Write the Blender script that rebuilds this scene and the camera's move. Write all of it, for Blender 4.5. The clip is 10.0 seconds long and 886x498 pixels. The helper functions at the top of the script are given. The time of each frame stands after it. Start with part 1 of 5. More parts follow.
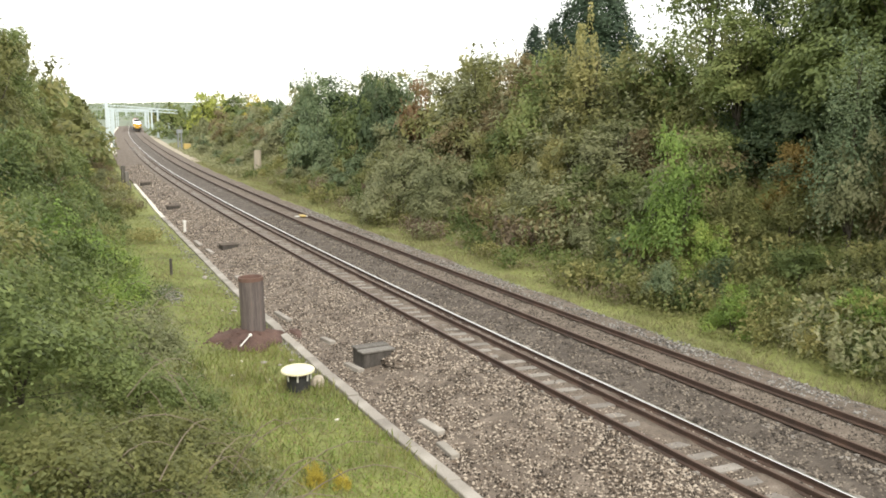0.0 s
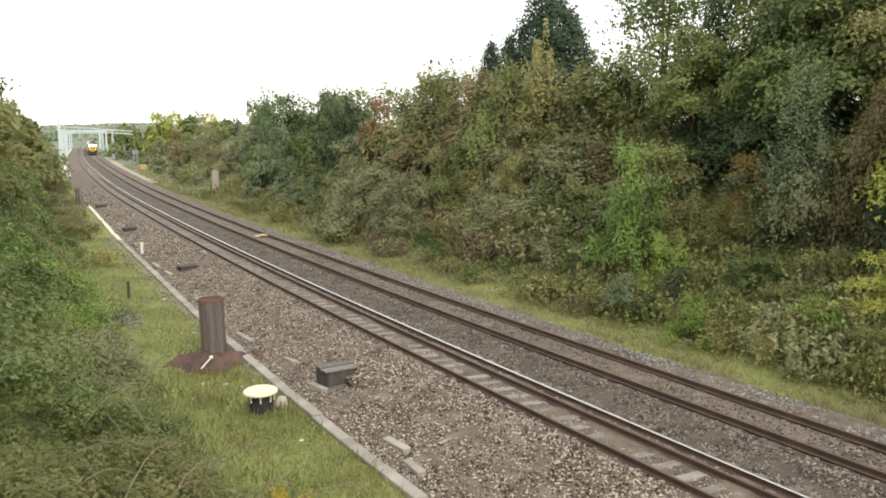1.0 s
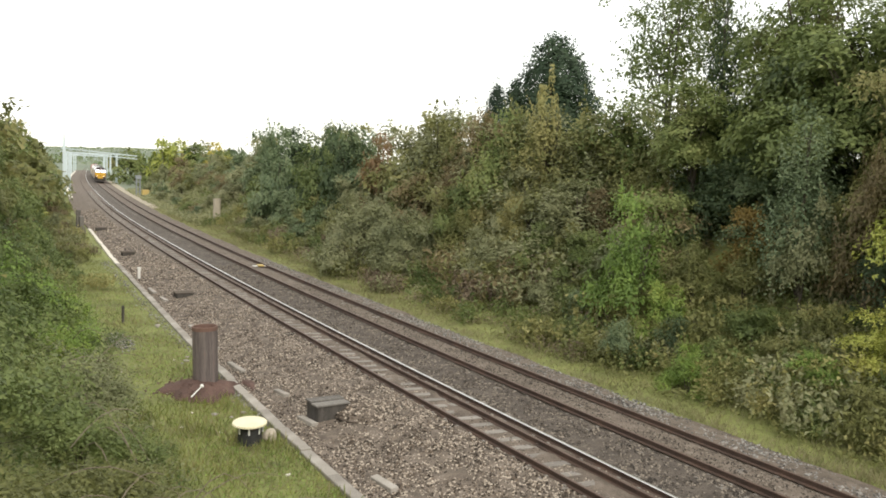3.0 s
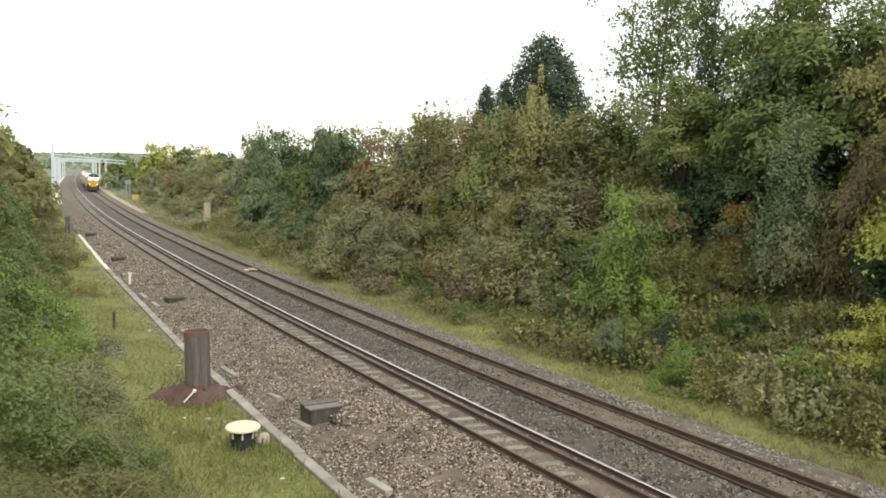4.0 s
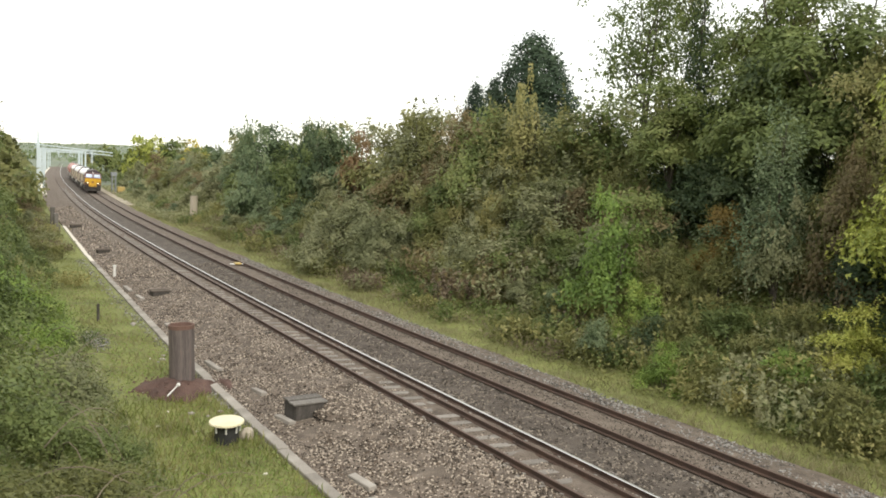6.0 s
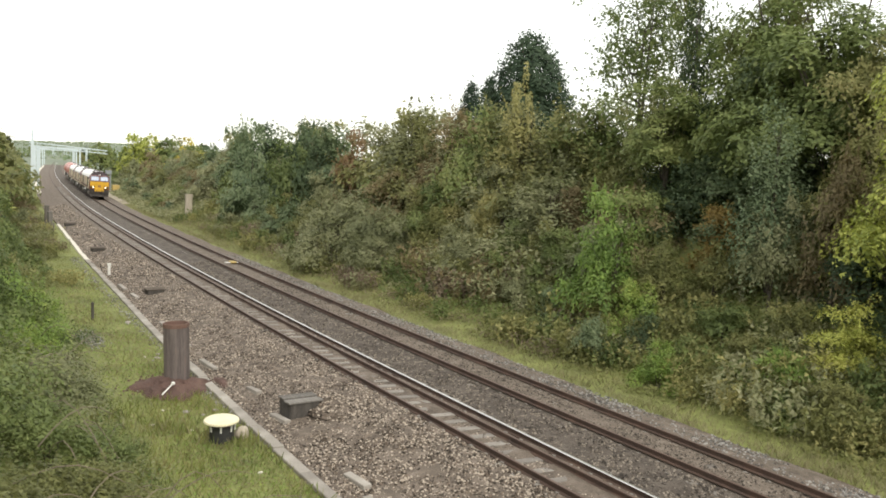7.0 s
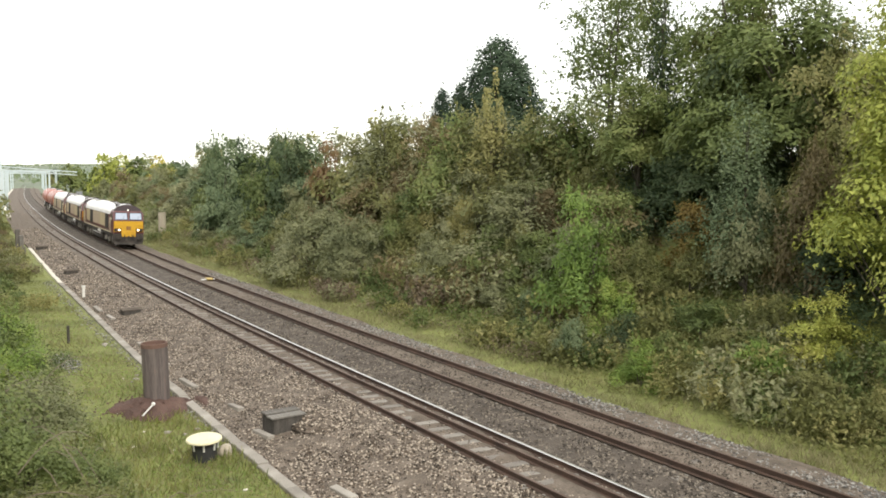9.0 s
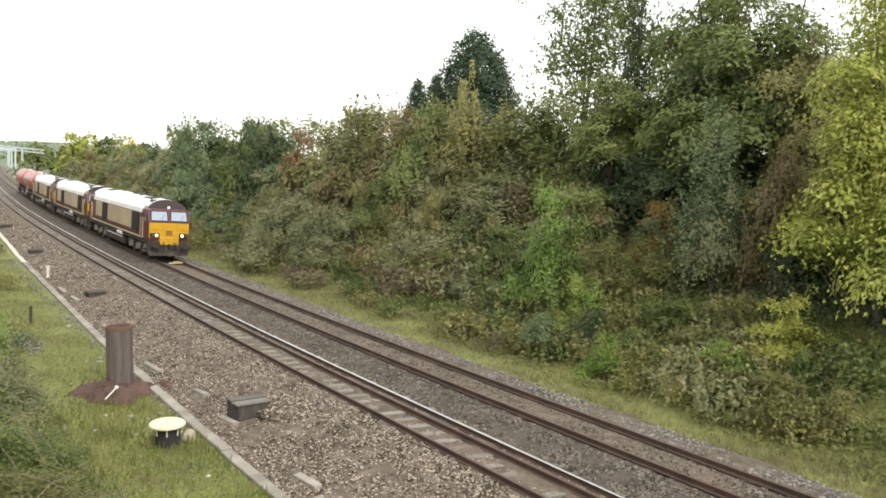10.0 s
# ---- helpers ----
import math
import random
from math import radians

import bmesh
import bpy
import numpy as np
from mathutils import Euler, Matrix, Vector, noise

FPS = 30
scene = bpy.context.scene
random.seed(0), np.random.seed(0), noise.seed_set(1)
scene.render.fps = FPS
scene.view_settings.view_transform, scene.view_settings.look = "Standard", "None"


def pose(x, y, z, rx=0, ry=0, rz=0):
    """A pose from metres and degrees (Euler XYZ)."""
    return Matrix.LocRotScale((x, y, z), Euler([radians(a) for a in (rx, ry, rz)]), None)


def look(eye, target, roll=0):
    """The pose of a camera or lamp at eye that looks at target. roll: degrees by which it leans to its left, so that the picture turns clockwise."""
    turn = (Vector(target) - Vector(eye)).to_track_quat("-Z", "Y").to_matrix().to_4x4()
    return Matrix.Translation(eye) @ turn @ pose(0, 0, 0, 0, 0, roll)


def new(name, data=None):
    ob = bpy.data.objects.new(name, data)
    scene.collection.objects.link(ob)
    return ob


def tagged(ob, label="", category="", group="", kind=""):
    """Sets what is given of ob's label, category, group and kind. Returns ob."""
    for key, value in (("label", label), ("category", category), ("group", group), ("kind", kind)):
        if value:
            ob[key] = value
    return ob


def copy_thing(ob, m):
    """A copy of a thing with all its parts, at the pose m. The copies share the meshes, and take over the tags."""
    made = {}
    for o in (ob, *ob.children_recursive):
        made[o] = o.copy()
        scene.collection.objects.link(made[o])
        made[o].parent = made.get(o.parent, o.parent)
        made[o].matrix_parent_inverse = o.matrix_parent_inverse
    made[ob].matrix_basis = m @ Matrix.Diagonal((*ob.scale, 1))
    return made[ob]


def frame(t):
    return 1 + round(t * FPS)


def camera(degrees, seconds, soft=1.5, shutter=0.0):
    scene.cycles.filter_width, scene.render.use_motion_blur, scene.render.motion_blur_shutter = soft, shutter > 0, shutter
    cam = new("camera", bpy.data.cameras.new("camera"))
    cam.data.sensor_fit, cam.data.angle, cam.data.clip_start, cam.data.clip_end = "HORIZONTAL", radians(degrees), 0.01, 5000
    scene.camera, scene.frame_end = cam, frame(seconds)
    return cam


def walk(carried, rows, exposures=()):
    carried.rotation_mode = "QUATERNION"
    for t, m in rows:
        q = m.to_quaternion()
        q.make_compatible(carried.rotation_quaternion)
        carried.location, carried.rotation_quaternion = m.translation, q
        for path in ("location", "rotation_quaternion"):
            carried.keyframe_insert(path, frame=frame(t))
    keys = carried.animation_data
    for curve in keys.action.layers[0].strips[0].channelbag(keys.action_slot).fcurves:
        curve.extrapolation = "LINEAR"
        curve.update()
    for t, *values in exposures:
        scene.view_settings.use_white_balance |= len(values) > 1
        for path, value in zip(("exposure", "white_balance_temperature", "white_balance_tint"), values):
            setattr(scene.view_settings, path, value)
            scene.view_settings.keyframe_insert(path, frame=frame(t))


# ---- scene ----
cam = camera(56.0, 10.0, soft=1.75, shutter=0.0)
EYE = (0.0, 0.0, 6.368)
TURNS = [
    (0.0, 81.132, -0.628, -26.540),
    (0.5, 81.970, -0.253, -27.931),
    (1.0, 82.248, 0.237, -29.324),
    (1.5, 84.091, 0.159, -29.570),
    (2.0, 85.089, -1.951, -29.387),
    (2.5, 84.859, -2.632, -28.929),
    (4.0, 85.013, -1.696, -29.803),
    (4.5, 84.865, -2.083, -29.722),
    (5.0, 84.689, -2.192, -29.995),
    (5.5, 84.819, -2.424, -30.357),
    (7.0, 84.778, -2.749, -30.926),
    (7.5, 84.775, -2.775, -31.129),
    (8.0, 85.253, -5.342, -31.449),
    (8.5, 84.966, -2.778, -32.652),
    (9.0, 85.332, -0.487, -32.697),
    (9.5, 85.328, -1.949, -33.167),
    (10.0, 84.773, -2.385, -34.535),
]
walk(cam, [(t, pose(*EYE, rx, ry, rz)) for t, rx, ry, rz in TURNS],
     [(0.0, 0.34), (0.5, 0.12), (1.0, 0.1), (2.0, 0.0), (6.0, 0.0), (8.0, 0.1), (10.0, 0.15)])

# ---- light: a bright overcast sky with a weak, wide sun ----
world = bpy.data.worlds.new("overcast_sky")
scene.world = world
world.use_nodes = True
wn = world.node_tree
wn.nodes.clear()
sky = wn.nodes.new("ShaderNodeTexSky")
sky.sky_type, sky.sun_disc = "NISHITA", False
sky.sun_elevation, sky.sun_rotation = radians(42), radians(189)
sky.dust_density, sky.air_density = 3.0, 1.0
bg_sky = wn.nodes.new("ShaderNodeBackground")
bg_sky.inputs["Strength"].default_value = 0.05
cloud = wn.nodes.new("ShaderNodeBackground")
cloud.inputs["Color"].default_value = (1.0, 0.98, 0.9, 1)
cloud.inputs["Strength"].default_value = 1.34
add_sky = wn.nodes.new("ShaderNodeAddShader")
out_sky = wn.nodes.new("ShaderNodeOutputWorld")
wn.links.new(sky.outputs[0], bg_sky.inputs["Color"])
wn.links.new(bg_sky.outputs[0], add_sky.inputs[0])
wn.links.new(cloud.outputs[0], add_sky.inputs[1])
wn.links.new(add_sky.outputs[0], out_sky.inputs["Surface"])
sun_data = bpy.data.lights.new("sun", "SUN")
sun_data.energy, sun_data.angle, sun_data.color = 1.6, radians(18), (1.0, 0.95, 0.86)
sun = new("sun", sun_data)
sun.matrix_basis = look((-8, -50, 46), (0, 0, 0))


# ---- materials ----
def material(name, colours, rough=0.7, metal=0.0, scale=4.0, detail_scale=40.0, bump=0.2, per_object=0.0, per_island=0.0, stretch=(1, 1, 1)):
    """A surface with colours mixed by two scales of noise, with fine relief."""
    m = bpy.data.materials.new(name)
    m.use_nodes = True
    n, l = m.node_tree.nodes, m.node_tree.links
    b = n["Principled BSDF"]
    co = n.new("ShaderNodeTexCoord")
    mp = n.new("ShaderNodeMapping")
    mp.inputs["Scale"].default_value = stretch
    l.new(co.outputs["Object"], mp.inputs["Vector"])
    big, fine = n.new("ShaderNodeTexNoise"), n.new("ShaderNodeTexNoise")
    for node, s, d in ((big, scale, 6), (fine, detail_scale, 4)):
        node.inputs["Scale"].default_value, node.inputs["Detail"].default_value = s, d
        l.new(mp.outputs[0], node.inputs["Vector"])
    mix = n.new("ShaderNodeMath")
    mix.operation = "MULTIPLY_ADD"
    mix.inputs[1].default_value = 0.4
    l.new(fine.outputs["Fac"], mix.inputs[0])
    half = n.new("ShaderNodeMath")
    half.operation = "MULTIPLY"
    half.inputs[1].default_value = 0.6
    l.new(big.outputs["Fac"], half.inputs[0])
    l.new(half.outputs[0], mix.inputs[2])
    value = mix.outputs[0]
    for amount, kind in ((per_object, "ShaderNodeObjectInfo"), (per_island, "ShaderNodeNewGeometry")):
        if amount:
            info = n.new(kind)
            shift = n.new("ShaderNodeMath")
            shift.operation = "MULTIPLY_ADD"
            shift.inputs[1].default_value = amount
            l.new(info.outputs["Random" if per_object and kind.endswith("Info") else "Random Per Island"], shift.inputs[0])
            sub = n.new("ShaderNodeMath")
            sub.operation = "SUBTRACT"
            sub.inputs[1].default_value = amount / 2
            l.new(value, sub.inputs[0])
            l.new(sub.outputs[0], shift.inputs[2])
            value = shift.outputs[0]
    ramp = n.new("ShaderNodeValToRGB")
    el = ramp.color_ramp.elements
    while len(el) < len(colours):
        el.new(0.5)
    for i, c in enumerate(colours):
        el[i].position = 0.28 + 0.44 * i / max(1, len(colours) - 1)
        el[i].color = (*c, 1)
    l.new(value, ramp.inputs[0])
    l.new(ramp.outputs[0], b.inputs["Base Color"])
    b.inputs["Roughness"].default_value, b.inputs["Metallic"].default_value = rough, metal
    if bump:
        bn = n.new("ShaderNodeBump")
        bn.inputs["Strength"].default_value, bn.inputs["Distance"].default_value = bump, 0.03
        l.new(fine.outputs["Fac"], bn.inputs["Height"])
        l.new(bn.outputs[0], b.inputs["Normal"])
    return m


def leaf_material(name, colours, spread=0.16, through_light=0.36):
    """Leaves: every leaf takes its own tone, whole bushes and patches differ, and some light passes."""
    m = material(name, colours, rough=0.55, scale=0.55, detail_scale=2.2, bump=0, per_object=0.2, per_island=spread)
    n, l = m.node_tree.nodes, m.node_tree.links
    b, out = n["Principled BSDF"], n["Material Output"]
    ramp = b.inputs["Base Color"].links[0].from_node
    tr, mx = n.new("ShaderNodeBsdfTranslucent"), n.new("ShaderNodeMixShader")
    mx.inputs[0].default_value = through_light
    l.new(ramp.outputs[0], tr.inputs["Color"])
    l.new(b.outputs[0], mx.inputs[1])
    l.new(tr.outputs[0], mx.inputs[2])
    l.new(mx.outputs[0], out.inputs["Surface"])
    b.inputs["Specular IOR Level"].default_value = 0.3
    return m


def glowing(name, colour, strength):
    m = bpy.data.materials.new(name)
    m.use_nodes = True
    b = m.node_tree.nodes["Principled BSDF"]
    b.inputs["Base Color"].default_value = (*colour, 1)
    b.inputs["Emission Color"].default_value = (*colour, 1)
    b.inputs["Emission Strength"].default_value = strength
    return m


GRASS = material("verge_grass", [(0.09, 0.088, 0.036), (0.15, 0.165, 0.05), (0.205, 0.228, 0.066), (0.25, 0.22, 0.105)], 0.9, 0, 0.9, 7, 0.7)
BALLAST = material("ballast_stone", [(0.044, 0.034, 0.025), (0.108, 0.085, 0.065), (0.165, 0.132, 0.104), (0.27, 0.228, 0.186)], 0.9, 0, 2.4, 30, 1.0)
BALLAST_DARK = material("ballast_oily", [(0.03, 0.024, 0.019), (0.066, 0.053, 0.042), (0.11, 0.09, 0.072), (0.18, 0.155, 0.128)], 0.9, 0, 2.4, 30, 1.0)
STONE = material("ballast_chips", [(0.03, 0.022, 0.015), (0.095, 0.07, 0.05), (0.165, 0.125, 0.092), (0.42, 0.36, 0.29)], 0.9, 0, 0.5, 30, 0.3, 0, 0.95)
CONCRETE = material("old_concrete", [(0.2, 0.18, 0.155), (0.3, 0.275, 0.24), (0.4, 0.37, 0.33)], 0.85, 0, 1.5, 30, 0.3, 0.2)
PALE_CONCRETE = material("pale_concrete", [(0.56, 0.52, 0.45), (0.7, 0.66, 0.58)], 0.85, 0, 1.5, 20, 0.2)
SLEEPER = material("sleeper_concrete", [(0.15, 0.132, 0.115), (0.22, 0.2, 0.175), (0.3, 0.275, 0.245)], 0.85, 0, 2.5, 40, 0.3, 0.3)
RUST = material("rail_rust", [(0.035, 0.024, 0.019), (0.075, 0.047, 0.035), (0.12, 0.07, 0.048)], 0.75, 0.1, 1.5, 30, 0.2)
RUST_HEAD = material("rail_head_rusty", [(0.1, 0.065, 0.05), (0.16, 0.11, 0.085)], 0.55, 0.4, 1.0, 30, 0.1)
POLISHED = material("rail_head_polished", [(0.66, 0.645, 0.62), (0.78, 0.765, 0.74)], 0.3, 1.0, 2, 50, 0.02)
POST_RUST = material("pile_rust", [(0.05, 0.04, 0.038), (0.11, 0.09, 0.085), (0.17, 0.142, 0.132), (0.2, 0.125, 0.095)], 0.85, 0.1, 3.0, 20, 0.4, stretch=(3.5, 3.5, 0.22))
SPOIL = material("red_spoil", [(0.06, 0.035, 0.028), (0.1, 0.058, 0.046), (0.155, 0.092, 0.072)], 0.95, 0, 2, 22, 0.8)
TIMBER = material("grey_timber", [(0.08, 0.072, 0.064), (0.15, 0.137, 0.122), (0.22, 0.207, 0.187)], 0.85, 0, 2.5, 25, 0.4, 0.3, stretch=(6, 1, 1))
STEEL = material("galvanised_steel", [(0.52, 0.6, 0.62), (0.62, 0.7, 0.72)], 0.45, 0.3, 1, 12, 0.05)
WOOD = material("bark", [(0.045, 0.037, 0.028), (0.085, 0.07, 0.054), (0.13, 0.115, 0.09)], 0.9, 0, 3, 26, 0.6, stretch=(3, 3, 0.6))
SANDY = material("sandy_gravel", [(0.24, 0.205, 0.15), (0.34, 0.3, 0.225), (0.44, 0.39, 0.3)], 0.95, 0, 0.6, 8, 0.4)
# distance haze is put into these bluish field colours
HAZED_FIELD = material("far_fields", [(0.085, 0.115, 0.085), (0.125, 0.155, 0.11), (0.17, 0.195, 0.135), (0.13, 0.15, 0.11)], 0.95, 0, 0.006, 0.05, 0)


# ---- the plan: lateral offsets from the near rail, distances along the line ----
NODES = (0, 30, 60, 100, 150, 220, 320, 420)
BENDS = (1.269, 1.176, 0.117, 0.868, 0.139, 0.254, 0.1, 0.0)
YS = np.linspace(-120, 4000, 8241)
_k = np.interp(YS, NODES, BENDS) / 1000
_k[YS < -20] = 0
_s = np.cumsum(_k) * 0.5
_s -= np.interp(20, YS, _s)
_x = np.cumsum(_s) * 0.5
_x += 11.016 - np.interp(20, YS, _x)


def rise(y):
    return 0.0045 * np.clip(np.asarray(y, float) - 60, 0, 400)


def at(off, y, z=0.0):
    """The place off metres to the right of the near rail, y along, z over the rail's top."""
    return Vector((float(np.interp(y, YS, _x) + off * math.sqrt(1 + np.interp(y, YS, _s) ** 2)), float(y), float(z + rise(y))))


def heading(y):
    """Degrees by which the line turns from +y, counter-clockwise."""
    return -math.degrees(math.atan(float(np.interp(y, YS, _s))))


def smooth(a, b, v):
    t = np.clip((np.asarray(v, float) - a) / (b - a), 0, 1)
    return t * t * (3 - 2 * t)


def ground_z(off, y):
    """Height of the soil: cutting banks on both sides that sink towards the distance, and far hills."""
    off, y = np.asarray(off, float), np.asarray(y, float)
    fall = 1 - 0.75 * smooth(98, 235, y)
    z = np.where(np.abs(off - 1.7) < 8, -0.45, -0.45)
    z = z + 5.6 * smooth(8.0, 21, off) * fall
    z = z + 5.0 * smooth(6.6, 17, -off) * (1 - 0.6 * smooth(150, 300, y))
    z = z + 4.6 * smooth(6, -4, y) * smooth(4, 9, -off)
    wob = 0.12 * np.sin(off * 0.9 + y * 0.31) * np.sin(y * 0.53) * smooth(7.5, 10, np.abs(off - 0.5))
    far = np.hypot(off, y)
    hills = 27 * smooth(900, 2400, far) * (1 + 0.22 * np.sin(off * 0.0042 + 1) + 0.1 * np.sin(off * 0.013))
    return z + wob + hills + rise(y)


def kerb_off(y):
    """The kerb's middle, which draws nearer to the rail with distance."""
    return np.interp(y, (14, 20, 25, 33, 45, 60, 84, 110), (-4.14, -4.12, -4.02, -3.95, -3.74, -3.58, -3.2, -3.4))


# ---- mesh helpers ----
def mesh_object(name, verts, faces, mat, parent=None, label="", smooth_faces=False, mats=None, face_mats=None):
    me = bpy.data.meshes.new(name)
    me.from_pydata([tuple(v) for v in verts], [], faces)
    for m in mats or [mat]:
        me.materials.append(m)
    if face_mats is not None:
        me.polygons.foreach_set("material_index", face_mats)
    if smooth_faces:
        me.polygons.foreach_set("use_smooth", [True] * len(me.polygons))
    me.update()
    ob = new(name, me)
    ob.parent = parent
    if label:
        ob["label"] = label
    return ob


def part(name, bm, mat, parent=None, label=""):
    me = bpy.data.meshes.new(name)
    bm.normal_update()
    bm.to_mesh(me)
    bm.free()
    me.materials.append(mat)
    ob = new(name, me)
    ob.parent = parent
    if label:
        ob["label"] = label
    return ob


def box(bm, x0, x1, y0, y1, z0, z1, bevel=0.0):
    r = bmesh.ops.create_cube(bm, size=1, matrix=Matrix.Translation(((x0 + x1) / 2, (y0 + y1) / 2, (z0 + z1) / 2)) @ Matrix.Diagonal((x1 - x0, y1 - y0, z1 - z0, 1)))
    if bevel:
        es = {e for v in r["verts"] for e in v.link_edges}
        bmesh.ops.bevel(bm, geom=list(es), offset=bevel, segments=1, affect="EDGES")


def boxed(name, dims, mat, parent=None, label="", bevel=0.0):
    bm = bmesh.new()
    box(bm, *dims, bevel)
    return part(name, bm, mat, parent, label)


def tube(bm, a, b, r0, r1=None, n=10):
    a, b = Vector(a), Vector(b)
    m = Matrix.Translation((a + b) / 2) @ (b - a).to_track_quat("Z", "Y").to_matrix().to_4x4()
    bmesh.ops.create_cone(bm, cap_ends=True, segments=n, radius1=r0, radius2=r0 if r1 is None else r1, depth=(b - a).length, matrix=m)


def prism(bm, profile, axis_a, axis_b):
    """Joins two copies of a profile, given as points, into a closed solid."""
    va, vb = [bm.verts.new(axis_a(p)) for p in profile], [bm.verts.new(axis_b(p)) for p in profile]
    n = len(profile)
    for i in range(n):
        bm.faces.new((va[i], va[(i + 1) % n], vb[(i + 1) % n], vb[i]))
    bm.faces.new(list(reversed(va)))
    bm.faces.new(vb)
    bmesh.ops.recalc_face_normals(bm, faces=bm.faces)


def sweep(name, profile, ys, mat, parent=None, label="", mats=None, top_face=None, closed=True):
    """A profile of (offset, height) carried along the line."""
    verts, faces, fm = [], [], []
    n = len(profile)
    for y in ys:
        verts += [at(o, y, z) for o, z in profile]
    for i in range(len(ys) - 1):
        for j in range(n if closed else n - 1):
            a, b = i * n + j, i * n + (j + 1) % n
            faces.append((a, b, b + n, a + n))
            fm.append(1 if top_face is not None and j in top_face else 0)
    if closed:
        faces += [tuple(range(n)), tuple(reversed(range((len(ys) - 1) * n, len(ys) * n)))]
        fm += [0, 0]
    return mesh_object(name, verts, faces, mat, parent, label, mats=mats, face_mats=fm if mats else None)


# ---- ground, ballast, kerb ----
def build_ground():
    offs = np.r_[-3000, -1500, -700, -300, -150, -80, -50, np.arange(-36, -4.6, 0.9), -4.3, np.arange(-4, 8, 2.0), np.arange(8, 40, 1.0), 50, 80, 150, 300, 700, 1500, 3000]
    ys = np.r_[-110, -60, -30, np.arange(-15, 130, 1.5), np.arange(130, 420, 8), 480, 600, 800, 1000, 1300, 1600, 1900, 2200, 2500, 2900, 3400]
    verts, faces = [], []
    for y in ys:
        for o in offs:
            p = at(o, y, 0)
            p.z = float(ground_z(o, y))
            if float(kerb_off(y)) < o < 7.6 and y < 420:
                p.z -= 0.25
            verts.append(p)
    w = len(offs)
    for i in range(len(ys) - 1):
        for j in range(w - 1):
            a = i * w + j
            faces.append((a, a + 1, a + w + 1, a + w))
    far_faces = [1 if verts[f[0]].y > 190 else 0 for f in faces]
    tagged(mesh_object("ground", verts, faces, GRASS, smooth_faces=True, mats=[GRASS, HAZED_FIELD], face_mats=far_faces), "rough grass and soil of the cutting and fields", "ground", kind="structure")


BED = [(-4.25, -0.62), (-4.2, -0.46), (-3.6, -0.44), (-2.9, -0.4), (-2.2, -0.32), (-1.2, -0.165), (-0.55, -0.135), (-0.15, -0.15), (0.1, -0.19), (1.0, -0.215), (1.08, -0.172), (1.42, -0.185), (1.5, -0.24), (2.1, -0.24), (2.55, -0.27),
       (3.1, -0.2), (3.58, -0.2), (5.1, -0.25), (5.75, -0.24), (6.5, -0.36), (7.15, -0.48), (7.2, -0.66)]


def bed_z(off):
    return np.interp(off, [p[0] for p in BED], [p[1] for p in BED])


def build_ballast():
    ys = np.r_[np.arange(-20, 60, 0.5), np.arange(60, 160, 2), np.arange(160, 425, 8)]
    offs = np.r_[BED[0][0], np.arange(-4.2, -0.6, 0.3), -0.55, -0.15, 0.1, np.arange(0.4, 7.16, 0.32), BED[-1][0]]
    rng = np.random.default_rng(4)
    verts, faces = [], []
    for y in ys:
        for o in offs:
            edge = 0.22 * math.sin(y * 0.9) * math.sin(y * 0.37 + 1) if o > 6 else 0
            verts.append(at(max(o + edge, float(kerb_off(y)) + 0.02), y, float(bed_z(o)) + (float(rng.normal(0, 0.018)) if -3.6 < o < 7 else 0)))
    w = len(offs)
    for i in range(len(ys) - 1):
        for j in range(w - 1):
            a = i * w + j
            faces.append((a, a + 1, a + w + 1, a + w))
    worn = [1 if 1.4 < offs[(f[0] % w)] < 3.4 else 0 for f in faces]
    tagged(mesh_object("ballast_bed", verts, faces, BALLAST, mats=[BALLAST, BALLAST_DARK], face_mats=worn), "grey-brown crushed stone ballast under two railway tracks", "ballast", kind="structure")


def build_kerb():
    kerb = tagged(new("concrete_kerb"), "weathered concrete edging kerb between ballast and grass", "kerb", kind="structure")
    y = 6.0
    while y < 86:
        bm = bmesh.new()
        ln = 1.8
        a, b = at(float(kerb_off(y)), y), at(float(kerb_off(y + ln)), y + ln - 0.025)
        m = Matrix.Translation((a + b) / 2) @ (b - a).to_track_quat("Y", "Z").to_matrix().to_4x4()
        box(bm, -0.145, 0.145, -ln / 2 + 0.01, ln / 2 - 0.012, -0.62, -0.37, 0.015)
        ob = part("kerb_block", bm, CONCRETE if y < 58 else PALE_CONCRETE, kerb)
        ob.matrix_basis = m @ pose(random.uniform(-0.015, 0.015), 0, random.uniform(-0.015, 0.015), 0, random.uniform(-2, 2), random.uniform(-0.6, 0.6))
        y += ln
    ys = np.arange(148, 400, 4)
    tagged(sweep("cable_trough", [(-3.35, -0.6), (-3.35, -0.22), (-2.75, -0.22), (-2.75, -0.6)], ys, PALE_CONCRETE), "pale concrete cable trough beside the line", "cable trough", kind="structure")
    tagged(sweep("cess_path", [(7.0, -0.6), (7.0, -0.39), (7.9, -0.37), (8.5, -0.4), (8.5, -0.6)], np.arange(124, 260, 4), SANDY), "pale sandy path beside the far track", "path", kind="structure")


RAIL = [(-0.07, -0.16), (-0.07, -0.145), (-0.012, -0.12), (-0.012, -0.045), (-0.036, -0.035), (-0.036, -0.004), (-0.026, 0.0), (0.026, 0.0), (0.036, -0.004), (0.036, -0.035), (0.012, -0.045), (0.012, -0.12), (0.07, -0.145), (0.07, -0.16)]


WORN = RAIL[:5] + [(-0.036, -0.013), (-0.019, 0.0)] + RAIL[7:]


